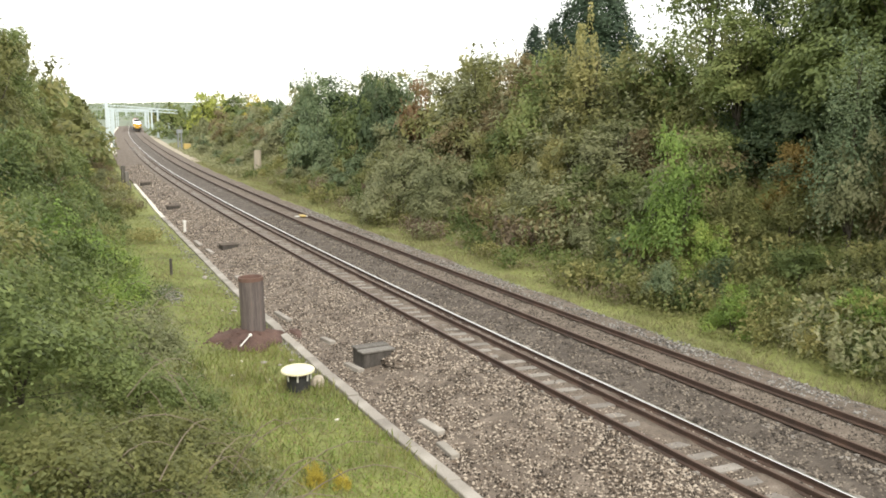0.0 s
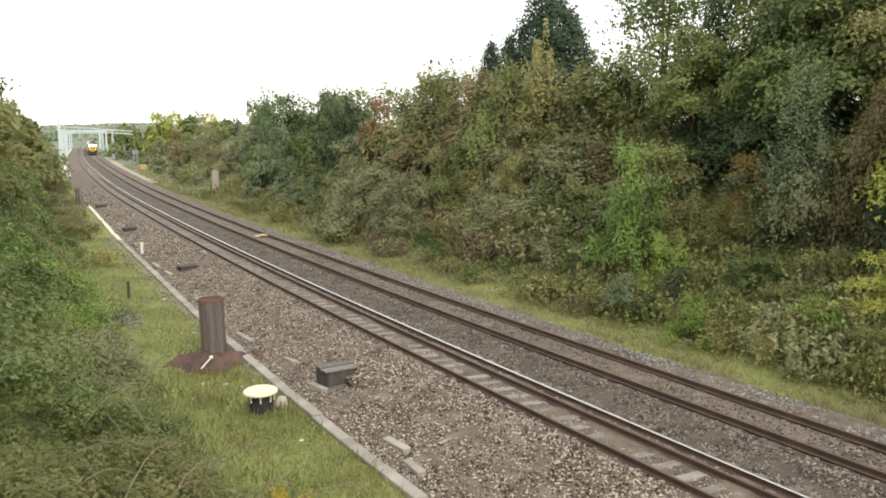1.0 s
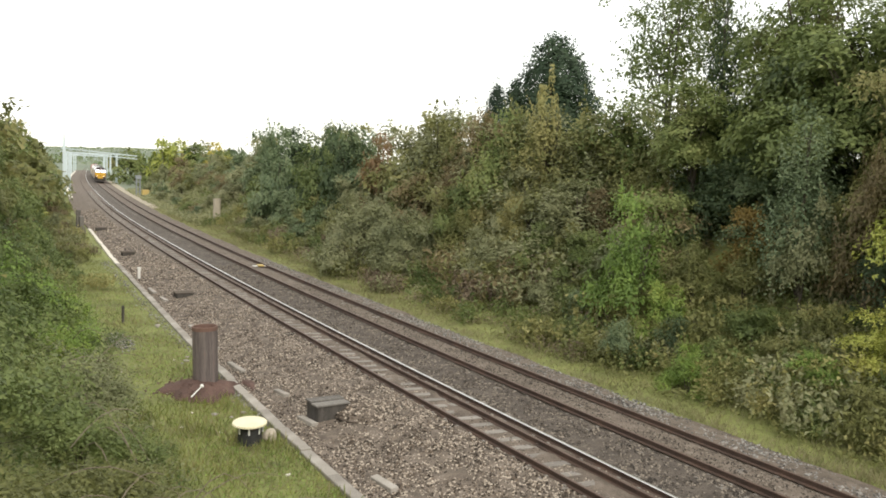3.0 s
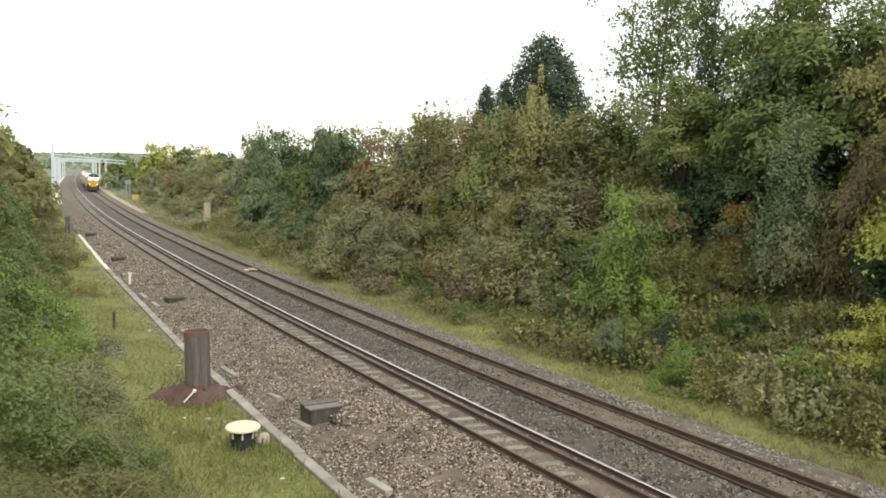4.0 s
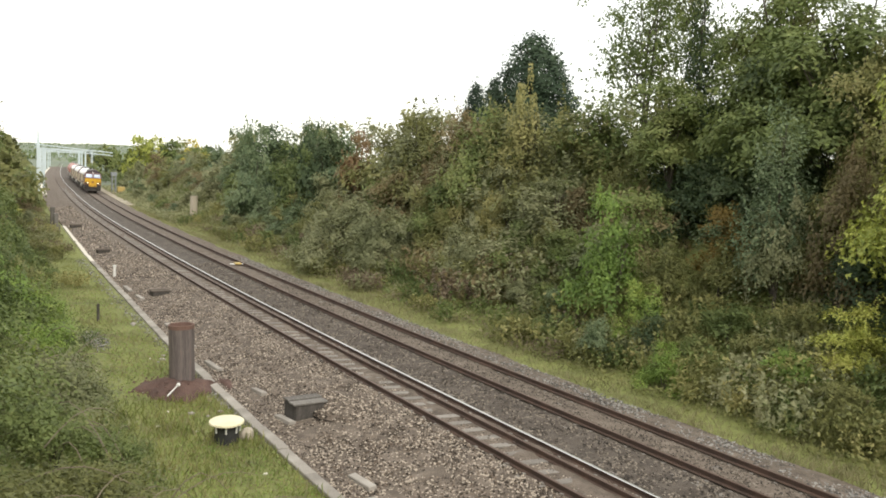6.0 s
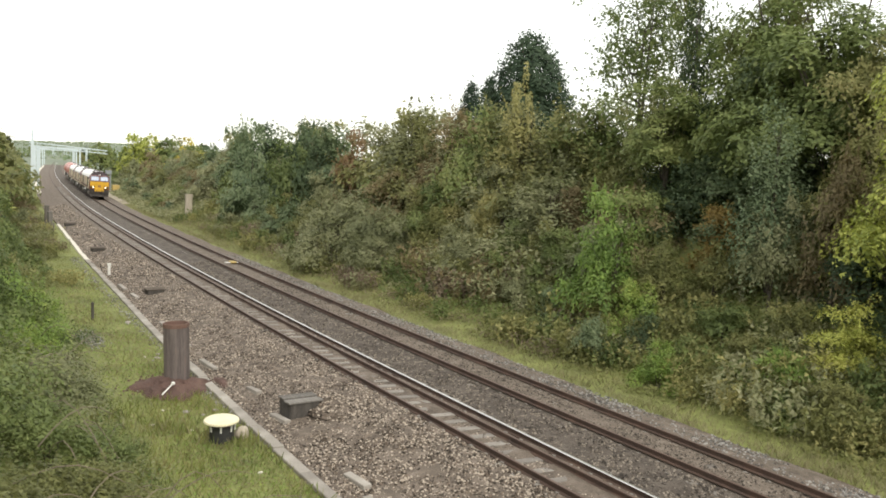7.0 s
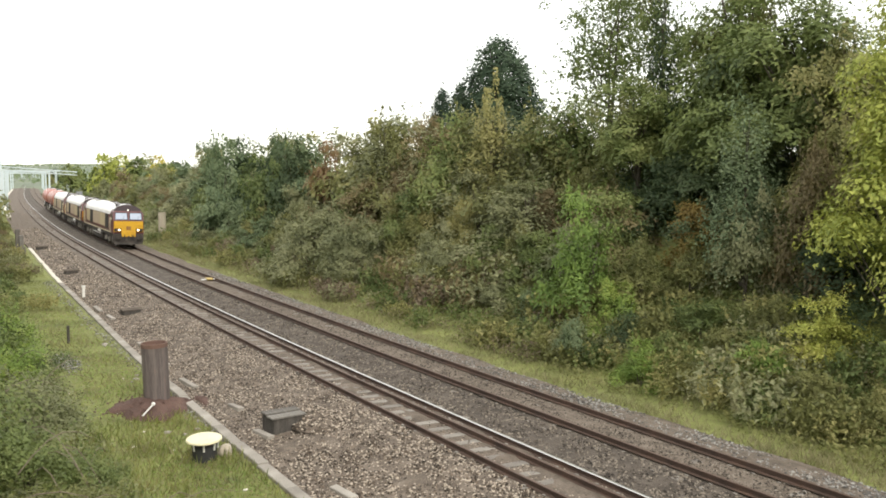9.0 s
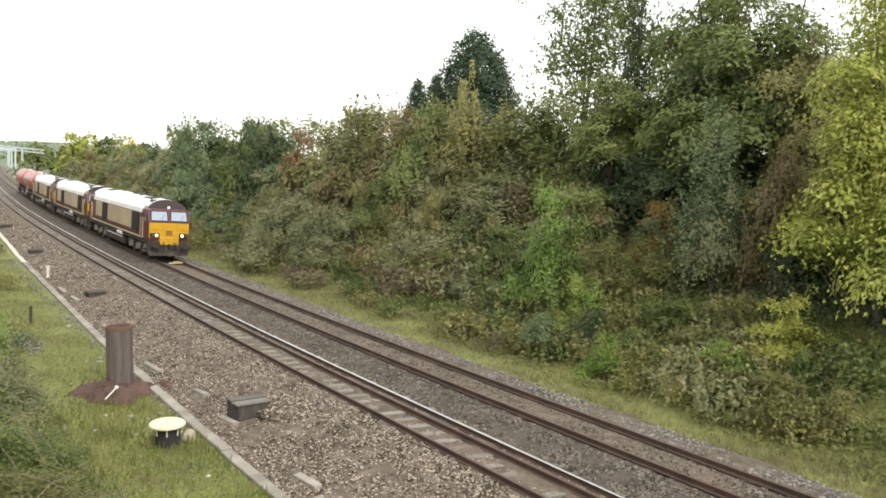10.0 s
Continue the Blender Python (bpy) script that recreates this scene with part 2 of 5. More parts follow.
def rail(off, z, ys, head, parent, label, shape=RAIL):
    prof = [(off + o, z + h) for o, h in shape]
    return sweep("rail", prof, ys, RUST, parent, label, mats=[RUST, head], top_face={5, 6, 7})


def build_tracks():
    ys = np.r_[np.arange(-20, 60, 1.0), np.arange(60, 430, 3.0)]
    ys = np.r_[ys, 460, 520, 600]
    near = tagged(new("railway_track"), "near railway track with one bright rail on pale concrete sleepers", "railway track", "tracks of the line", "structure")
    rail(0.0, 0.0, ys, RUST_HEAD, near, "dull dark steel rail")
    rail(1.505, -0.05, ys, POLISHED, near, "bright polished steel rail", WORN)
    far = tagged(new("railway_track"), "far railway track with rusty brown rails half buried in ballast", "railway track", "tracks of the line", "structure")
    rail(3.60, 0.0, ys, RUST_HEAD, far, "dark steel rail")
    rail(5.105, -0.05, ys, RUST_HEAD, far, "rusty brown steel rail")
    spare = tagged(sweep("spare_rail", [(1.06 + o, -0.045 + h) for o, h in RAIL], np.r_[np.arange(4, 140, 2.0)], RUST, mats=[RUST, RUST_HEAD], top_face={5, 6, 7}),
                   "loose rusty spare rail lying between the running rails", "rail", kind="structure")
    # sleepers
    def sleeper_mesh(name):
        bm = bmesh.new()
        prof = [(-0.14, -0.2), (-0.125, 0.0), (0.125, 0.0), (0.14, -0.2)]
        prism(bm, prof, lambda p: Vector((-1.25, p[0], p[1])), lambda p: Vector((1.25, p[0], p[1])))
        for x in (-0.86, -0.64, 0.64):
            box(bm, x - 0.03, x + 0.03, -0.045, 0.045, 0.0, 0.04)
        me = bpy.data.meshes.new(name)
        bm.to_mesh(me)
        bm.free()
        me.materials.append(SLEEPER)
        return me
    me = sleeper_mesh("sleeper")
    rng = random.Random(3)
    for track, centre, z in ((near, 0.752, -0.175), (far, 4.352, -0.232)):
        y = 2.0
        while y < 175:
            ob = new("sleeper", me)
            ob.parent = track
            ob.matrix_basis = Matrix.Translation(at(centre, y, z - 0.02 + rng.uniform(-0.008, 0.008))) @ pose(0, 0, 0, 0, 1.9, heading(y) + rng.uniform(-0.5, 0.5))
            y += 0.65


# ---- vegetation ----
def leaf_arrays(points, normals, sizes, rng, ratio=0.55, sides=4):
    """Pointed four-cornered leaves at points; returns corners and faces."""
    n = len(points)
    nrm = normals / (np.linalg.norm(normals, axis=1)[:, None] + 1e-9)
    ref = rng.normal(size=(n, 3))
    a = np.cross(nrm, ref)
    a /= np.linalg.norm(a, axis=1)[:, None] + 1e-9
    b = np.cross(nrm, a)
    s = sizes[:, None]
    if sides == 3:
        return np.stack([points - a * s * 0.5 + b * s * 0.3, points + a * s * 0.62, points - a * s * 0.4 - b * s * 0.36], 1).reshape(-1, 3)
    v = np.stack([points - a * s * 0.5, points + b * s * ratio * 0.5 + nrm * s * 0.12, points + a * s * 0.5, points - b * s * ratio * 0.5 + nrm * s * 0.12], 1).reshape(-1, 3)
    return v


def quads_mesh(name, v, mat, sides=4):
    me = bpy.data.meshes.new(name)
    n = len(v) // sides
    me.vertices.add(len(v))
    me.vertices.foreach_set("co", v.astype(np.float32).ravel())
    me.loops.add(n * sides)
    me.loops.foreach_set("vertex_index", np.arange(n * sides, dtype=np.int32))
    me.polygons.add(n)
    me.polygons.foreach_set("loop_start", np.arange(n, dtype=np.int32) * sides)
    me.materials.append(mat)
    me.update(calc_edges=True)
    return me


def crown_points(lobes, n, rng, spray=14, spread=0.22, inner=0.25, droop=0.0, twigs=50, reach=0.9):
    """Sprays of leaves over the skins of uneven lobes, some inside, and leafy twigs that stand out of the outline."""
    c = np.array([l[:3] for l in lobes], float)
    r = np.array([l[3:6] for l in lobes], float)
    area = (r[:, 0] * r[:, 2]) + r[:, 0] * r[:, 1]
    pick = rng.choice(len(lobes), n // spray, p=area / area.sum())
    u = rng.normal(size=(len(pick), 3))
    u[:, 2] = np.where(u[:, 2] < -0.15, -u[:, 2] * 0.8, u[:, 2])
    u /= np.linalg.norm(u, axis=1)[:, None]
    rough = 1 + 0.2 * np.sin(u[:, 0] * 7 + pick) * np.sin(u[:, 1] * 6 + 2 * pick) + 0.15 * np.sin(u[:, 2] * 13 + pick)
    depth = np.where(rng.random(len(pick)) < inner, rng.uniform(0.4, 0.8, len(pick)), rng.uniform(0.82, 1.14, len(pick)))
    centre = c[pick] + u * r[pick] * (rough * depth)[:, None]
    axis = u * 0.9 + rng.normal(size=u.shape) * 0.22 + np.array([-0.05, -0.05, 0.45 - droop])
    # every spray is a flat fan about its own axis
    side = np.cross(axis, rng.normal(size=axis.shape))
    side /= np.linalg.norm(side, axis=1)[:, None] + 1e-9
    other = np.cross(axis, side)
    other /= np.linalg.norm(other, axis=1)[:, None] + 1e-9
    k = len(pick) * spray
    pts = np.repeat(centre, spray, 0) + np.repeat(side, spray, 0) * rng.normal(size=(k, 1)) * spread * 1.5 + np.repeat(other, spray, 0) * rng.normal(size=(k, 1)) * spread * 0.8
    pts += rng.normal(size=(k, 3)) * spread * 0.3
    pts[:, 2] -= 0.4 * np.abs(rng.normal(size=k)) * spread
    nrm = np.repeat(axis, spray, 0) + rng.normal(size=pts.shape) * 0.2
    tp, tn = [], []
    for _ in range(twigs):
        i = rng.choice(len(lobes), p=area / area.sum())
        d = rng.normal(size=3)
        d[2] = abs(d[2]) * 0.8 + 0.15
        d /= np.linalg.norm(d)
        start = c[i] + d * r[i] * 0.85
        way = d * 0.6 + np.array([0, 0, 0.7 - droop]) + rng.normal(size=3) * 0.25
        m = 16
        along = np.linspace(0, reach * rng.uniform(0.5, 1.3), m)[:, None]
        tp.append(start + way * along + rng.normal(size=(m, 3)) * spread * 0.4 * (1.2 - along / (along.max() + 0.01)))
        tn.append(rng.normal(size=(m, 3)) * 0.5 + d + np.array([0, 0, 0.4]))
    if tp:
        pts, nrm = np.concatenate([pts] + tp), np.concatenate([nrm] + tn)
    return pts, nrm


def random_lobes(width, height, count, rng, base=0.1, peak=1.0):
    """A bush's lobes: low skirts on the ground, a leaning body and a few shoots that overtop it."""
    lean = rng.normal(size=2) * 0.1 * width
    long = rng.uniform(0.8, 1.25)
    lobes = [(0, 0, height * (0.36 + base / 2), width * 0.27, width * 0.27, height * 0.33)]
    for i in range(count):
        low = i % 3 == 0
        a, d = rng.uniform(0, 2 * math.pi), rng.uniform(0.28, 0.5) * width if low else rng.uniform(0.08, 0.44) * width
        h = rng.uniform(0.03, 0.22) * height if low else rng.uniform(base + 0.15, 0.95 * peak) * height
        k = rng.uniform(0.09, 0.2) * width * (1.15 - 0.55 * h / height)
        squeeze = 1.1 - 0.62 * (h / height) ** 1.3
        lobes.append((d * math.cos(a) * squeeze * long + lean[0] * h / height, d * math.sin(a) * squeeze / long + lean[1] * h / height, h,
                      k * rng.uniform(0.75, 1.4), k * rng.uniform(0.75, 1.4), k * rng.uniform(0.6, 1.2)))
    return lobes


def wood_mesh(name, height, lobes, radius, rng, trunk_top=0.7, stems=1):
    bm = bmesh.new()
    tube(bm, (0, 0, -0.3), (0, 0, height * trunk_top * 0.93), radius * 0.7, radius * 0.25, 6)
    for s in range(stems):
        lean = Vector((rng.uniform(-0.12, 0.12), rng.uniform(-0.12, 0.12), 0)) * height * (1 if stems > 1 else 0.3)
        prev, steps = Vector((rng.uniform(-0.03, 0.03), rng.uniform(-0.03, 0.03), -0.3)), 4
        for i in range(steps):
            k = (i + 1) / steps
            nxt = lean * k + Vector((rng.uniform(-0.05, 0.05) * height * 0.4, rng.uniform(-0.05, 0.05) * height * 0.4, height * trunk_top * k))
            tube(bm, prev, nxt, radius * (1 - 0.8 * (k - 1 / steps)), radius * (1 - 0.8 * k), 7)
            prev = nxt
    for l in lobes[1:]:
        start = Vector((0, 0, max(0.2, min(l[2] - 0.85 * math.hypot(l[0], l[1]), height * trunk_top * 0.92))))
        end = Vector(l[:3])
        mid = (start + end) / 2 + Vector((0, 0, -0.05 * height))
        tube(bm, start, mid, radius * 0.34, radius * 0.2, 5)
        tube(bm, mid, end, radius * 0.2, radius * 0.05, 5)
    me = bpy.data.meshes.new(name)
    bm.to_mesh(me)
    bm.free()
    me.materials.append(WOOD)
    return me


LEAF = {
    "green": leaf_material("leaves_green", [(0.082, 0.115, 0.04), (0.135, 0.175, 0.058), (0.195, 0.24, 0.08), (0.27, 0.29, 0.105)]),
    "bright": leaf_material("leaves_bright_green", [(0.11, 0.175, 0.042), (0.175, 0.265, 0.06), (0.25, 0.345, 0.08), (0.36, 0.4, 0.1)]),
    "olive": leaf_material("leaves_olive", [(0.12, 0.132, 0.048), (0.18, 0.19, 0.068), (0.245, 0.245, 0.092), (0.31, 0.285, 0.118)]),
    "grey": leaf_material("leaves_grey_green", [(0.155, 0.172, 0.088), (0.22, 0.235, 0.12), (0.28, 0.288, 0.152), (0.34, 0.33, 0.19)]),
    "brown": leaf_material("leaves_russet", [(0.15, 0.125, 0.066), (0.21, 0.17, 0.088), (0.27, 0.215, 0.11), (0.25, 0.225, 0.115)]),
    "rust": leaf_material("leaves_rust_red", [(0.14, 0.09, 0.05), (0.21, 0.135, 0.07), (0.27, 0.175, 0.09), (0.22, 0.185, 0.09)]),
    "amber": leaf_material("leaves_amber", [(0.16, 0.12, 0.04), (0.24, 0.175, 0.055), (0.31, 0.22, 0.065), (0.23, 0.2, 0.07)]),
    "straw": leaf_material("leaves_straw_green", [(0.19, 0.19, 0.075), (0.27, 0.262, 0.1), (0.34, 0.32, 0.128), (0.4, 0.365, 0.16)]),
    "yellow": leaf_material("leaves_yellow_green", [(0.2, 0.24, 0.055), (0.32, 0.36, 0.08), (0.43, 0.455, 0.11), (0.5, 0.49, 0.145)], 0.25, 0.34),
    "gold": leaf_material("leaves_golden", [(0.310, 0.248, 0.046), (0.496, 0.388, 0.062), (0.600, 0.512, 0.093), (0.465, 0.419, 0.078)], 0.3),
    "dark": leaf_material("leaves_dark_green", [(0.04, 0.066, 0.034), (0.07, 0.105, 0.05), (0.105, 0.145, 0.066), (0.14, 0.175, 0.085)]),
    "birch": leaf_material("leaves_silver_green", [(0.1, 0.145, 0.078), (0.155, 0.21, 0.11), (0.21, 0.262, 0.14), (0.26, 0.295, 0.165)]),
    "needle": leaf_material("needles_dark", [(0.018, 0.038, 0.022), (0.034, 0.062, 0.034), (0.052, 0.085, 0.045), (0.07, 0.105, 0.056)]),
    "dry": leaf_material("dry_seed_heads", [(0.15, 0.115, 0.08), (0.23, 0.18, 0.125), (0.32, 0.262, 0.185), (0.217, 0.2, 0.105)]),
}
WORDS = {"needle": "dark green needled", "green": "mid-green leafy", "bright": "fresh bright-green", "olive": "dull olive autumn", "grey": "grey-green willowy", "brown": "russet brown autumn",
         "straw": "straw-coloured autumn", "rust": "rusty red autumn", "amber": "orange-brown autumn", "yellow": "yellow-green autumn", "gold": "golden yellow autumn", "dark": "dark green dense", "birch": "silvery grey-green", "dry": "dry brown seeding"}
SHAPES, SPREAD = {}, {}


def plant_shape(kind, tone, variant):
    """Meshes of wood and leaves, made once for each kind, tone and variant."""
    key = (kind, tone, variant)
    if key in SHAPES:
        return SHAPES[key]
    rng = np.random.default_rng(hash((len(SHAPES), 17)) % 9999 + 7 * variant)
    sides = 4
    if kind == "shrub":
        sides = 3
        lobes = random_lobes(4.4, 4.2, 21, rng)
        pts, nrm = crown_points(lobes, 6000, rng, 12, 0.2, 0.2, 0.0, 64, 0.75)
        size = rng.uniform(0.11, 0.19, len(pts))
        wood = wood_mesh("trunk", 4.2, lobes[:9], 0.07, rng, 0.6, 3)
    elif kind == "mid_shrub":
        sides = 3
        lobes = random_lobes(4.4, 4.2, 19, rng)
        pts, nrm = crown_points(lobes, 3400, rng, 12, 0.22, 0.2, 0.0, 18, 0.5)
        size = rng.uniform(0.16, 0.28, len(pts))
        wood = wood_mesh("trunk", 4.2, lobes[:4], 0.08, rng, 0.6, 2)
    elif kind == "near_shrub":
        sides = 3
        lobes = random_lobes(3.6, 2.6, 24, rng, 0.02, 0.85)
        pts, nrm = crown_points(lobes, 7800, rng, 11, 0.15, 0.2, 0.0, 100, 0.55)
        size = rng.uniform(0.06, 0.125, len(pts))
        wood = wood_mesh("trunk", 2.6, lobes, 0.035, rng, 0.6, 4)
    elif kind == "willow":
        sides = 3
        lobes = random_lobes(4.2, 5.2, 16, rng, 0.1, 1.05)
        pts, nrm = crown_points(lobes, 4200, rng, 12, 0.22, 0.2, -0.2, 50, 0.6)
        size = rng.uniform(0.11, 0.19, len(pts))
        wood = wood_mesh("trunk", 5.2, lobes, 0.06, rng, 0.8, 5)
    elif kind == "spiky_willow":
        sides = 3
        lobes = random_lobes(4.2, 4.0, 16, rng, 0.1, 0.9)
        pts, nrm = crown_points(lobes, 5600, rng, 12, 0.22, 0.2, -0.3, 130, 1.0)
        for sx, sy, top in ((0.0, 0.0, 6.2), (0.5, 0.2, 5.4), (-0.7, 0.1, 5.0), (1.1, -0.3, 4.9), (-0.3, 0.6, 5.3)):
            z = rng.uniform(2.5, top, 260)
            r = 0.6 * (1.05 - z / top) + 0.07
            a = rng.uniform(0, 6.28, 260)
            pts = np.concatenate([pts, np.stack([sx + r * np.cos(a) + 0.08 * np.sin(z * 3), sy + r * np.sin(a), z], 1)])
            nrm = np.concatenate([nrm, np.stack([np.cos(a), np.sin(a), np.full(260, 0.7)], 1) + rng.normal(size=(260, 3)) * 0.3])
        size = rng.uniform(0.1, 0.18, len(pts))
        wood = wood_mesh("trunk", 5.2, lobes, 0.06, rng, 0.8, 5)
    elif kind == "tree":
        sides = 3
        lobes = [(l[0], l[1], l[2] + 1.0, l[3], l[4], l[5] * 0.8) for l in random_lobes(7.5, 9.5, 36, rng, 0.05, 1.0)]
        pts, nrm = crown_points(lobes, 26000, rng, 16, 0.26, 0.16, 0.0, 40, 0.7)
        size = rng.uniform(0.15, 0.25, len(pts))
        wood = wood_mesh("trunk", 10.5, lobes, 0.24, rng, 0.6, 1)
    elif kind == "maple":
        lobes = [(l[0], l[1], l[2] + 1.0, l[3], l[4], l[5] * 0.8) for l in random_lobes(7.0, 9.0, 44, rng, 0.05, 1.0)]
        pts, nrm = crown_points(lobes, 30000, rng, 15, 0.26, 0.16, 0.0, 90, 0.7)
        size, sides = rng.uniform(0.12, 0.22, len(pts)), 3
        wood = wood_mesh("trunk", 10, lobes, 0.18, rng, 0.6, 1)
    elif kind == "thin_tree":
        lobes = [(l[0], l[1], l[2] + 2, l[3] * 0.75, l[4] * 0.75, l[5] * 0.6) for l in random_lobes(7.5, 9.0, 46, rng, 0.1, 1.05)[1:]]
        k, per = 1350, 6
        which = rng.integers(0, len(lobes), k)
        at_lobe = np.array([l[:3] for l in lobes])[which] + rng.normal(size=(k, 3)) * np.array([0.75, 0.75, 0.6])
        pts = np.repeat(at_lobe, per, 0) + rng.normal(size=(k * per, 3)) * np.array([0.2, 0.2, 0.15])
        nrm = np.repeat(rng.normal(size=(k, 3)) * 0.6 + np.array([0, 0, 0.6]), per, 0) + rng.normal(size=pts.shape) * 0.35
        size = rng.uniform(0.15, 0.29, len(pts))
        sides = 4
        wood = wood_mesh("trunk", 11, lobes, 0.17, rng, 0.8, 1)
    elif kind == "birch":
        lobes = [(0.2 * math.sin(i * 2.1), 0.2 * math.cos(i * 1.7), 0.7 + i * 0.52, 1.05 - 0.11 * i, 1.05 - 0.11 * i, 0.6) for i in range(9)]
        pts, nrm = crown_points(lobes, 5200, rng, 10, 0.2, 0.25, 0.0, 110, 0.8)
        size = rng.uniform(0.07, 0.14, len(pts))
        wood = wood_mesh("trunk", 5.0, lobes, 0.05, rng, 0.95, 1)
    elif kind in ("conifer", "spire"):
        n, sides = (34000, 3) if kind == "conifer" else (14000, 3)
        h = 1 - rng.random(n // 10) ** 0.62
        a = rng.uniform(0, 2 * math.pi, len(h))
        deep = np.where(rng.random(len(h)) < 0.25, rng.uniform(0.3, 0.7, len(h)), rng.uniform(0.75, 1.05, len(h)))
        reach = (np.minimum((1 - h) ** 0.5, 0.86) if kind == "conifer" else (1 - h) ** 0.85) * 4.0 * deep * (1 + 0.13 * np.sin(3 * a + 6 * h) + 0.1 * np.sin(5 * a + 17 * h)) + 0.05
        centre = np.stack([np.cos(a) * reach, np.sin(a) * reach, 0.6 + h * 11.3 + 0.3 * np.sin(a * 4 + h * 30)], 1)
        pts = np.repeat(centre, 10, 0) + rng.normal(size=(len(h) * 10, 3)) * np.array([0.24, 0.24, 0.3])
        nrm = np.repeat(np.stack([np.cos(a), np.sin(a), np.full(len(a), 0.6)], 1), 10, 0) + rng.normal(size=pts.shape) * 0.4
        size = rng.uniform(0.16, 0.3, len(pts))
        wood = wood_mesh("trunk", 12, [(0, 0, 0, 0, 0, 0)], 0.22, rng, 0.95, 1)
    else:  # far_tree
        sides = 3
        lobes = [(l[0], l[1], l[2] + 0.4, l[3], l[4], l[5]) for l in random_lobes(9, 9, 22, rng, 0.02)]
        pts, nrm = crown_points(lobes, 1700 if kind == "far_tree" else 600, rng, 12, 0.42, 0.2, 0.0, 20 if kind == "far_tree" else 8, 0.8)
        size = rng.uniform(0.46, 0.78, len(pts)) * (1 if kind == "far_tree" else 2.2)
        wood = wood_mesh("trunk", 9, lobes[:6], 0.3, rng, 0.7, 1)
    SPREAD[key] = (2 * float(np.percentile(np.abs(pts[:, :2]), 97)), float(np.percentile(pts[:, 2], 99.5)))
    SHAPES[key] = (wood, quads_mesh("crown", leaf_arrays(pts, nrm, size, rng, 0.55, sides), LEAF[tone], sides))
    return SHAPES[key]


NAMES = {"shrub": "shrub", "mid_shrub": "shrub", "near_shrub": "shrub", "willow": "willow_shrub", "spiky_willow": "willow_shrub", "tree": "tree", "maple": "maple_tree", "thin_tree": "tree", "birch": "birch_tree", "conifer": "conifer_tree", "spire": "conifer_tree", "far_tree": "tree", "distant_tree": "tree"}
PLANTS = random.Random(11)


WEEDS = {}


def weed(tone, off, y, size):
    """Leaves of a low weed, gathered with its like."""
    k = len(WEEDS.get(tone, ()))
    rng = np.random.default_rng(900 + k * 7 + len(tone))
    n = 520
    stem = rng.normal(size=(60, 2)) * 0.38
    idx = rng.integers(0, 60, n)
    hgt = rng.uniform(0.15, 1.0, n) ** 0.8
    pts = np.stack([stem[idx, 0] * (1 + 0.3 * hgt), stem[idx, 1] * (1 + 0.3 * hgt), hgt * (1.0 + 0.25 * np.sin(idx))], 1) + rng.normal(size=(n, 3)) * 0.05
    nrm = rng.normal(size=pts.shape) + np.array([0, 0, 0.6])
    p = at(off, y)
    p.z = float(ground_z(off, y)) - 0.05
    WEEDS.setdefault(tone, []).append(leaf_arrays(pts, nrm, rng.uniform(0.08, 0.2, n), rng, 0.55, 3) * size + np.array(p))


def build_weeds():
    for tone, blocks in WEEDS.items():
        tagged(new("weeds", quads_mesh("weeds", np.concatenate(blocks), LEAF[tone], 3)), f"{WORDS[tone]} weeds along the foot of the banks", "weeds", kind="stuff")


def plant(kind, tone, off, y, size=1.0, tall=1.0, z=None, variant=None, label=""):
    wood, leaves = plant_shape(kind, tone, PLANTS.randrange(2) if variant is None else variant)
    name = NAMES[kind]
    root = new(name)
    p = at(off, y)
    p.z = float(ground_z(off, y)) - 0.05 if z is None else z
    root.matrix_basis = Matrix.Translation(p) @ pose(0, 0, 0, 0, 0, PLANTS.uniform(0, 360)) @ Matrix.Diagonal((size, size, size * tall, 1))
    w, c = new(wood.name.split(".")[0], wood), new("crown", leaves)
    w.parent = c.parent = root
    word = name.replace("_", " ")
    if kind in ("far_tree", "distant_tree"):
        group, where = "distant trees", "broadleaved tree beyond the line"
    else:
        group, where = word + "s of the cutting", word + " on the cutting bank"
    tagged(root, label or f"{WORDS[tone]} {where}", word.split()[-1] if "shrub" not in word else "shrub", group)
    return root


def grow(kind, tone, off, y, height, width, label="", variant=None):
    """A plant of a given height and width in metres."""
    v = PLANTS.randrange(3) if variant is None else variant
    plant_shape(kind, tone, v)
    w, h = SPREAD[(kind, tone, v)]
    return plant(kind, tone, off, y, width / w, height * w / (h * width), variant=v, label=label)


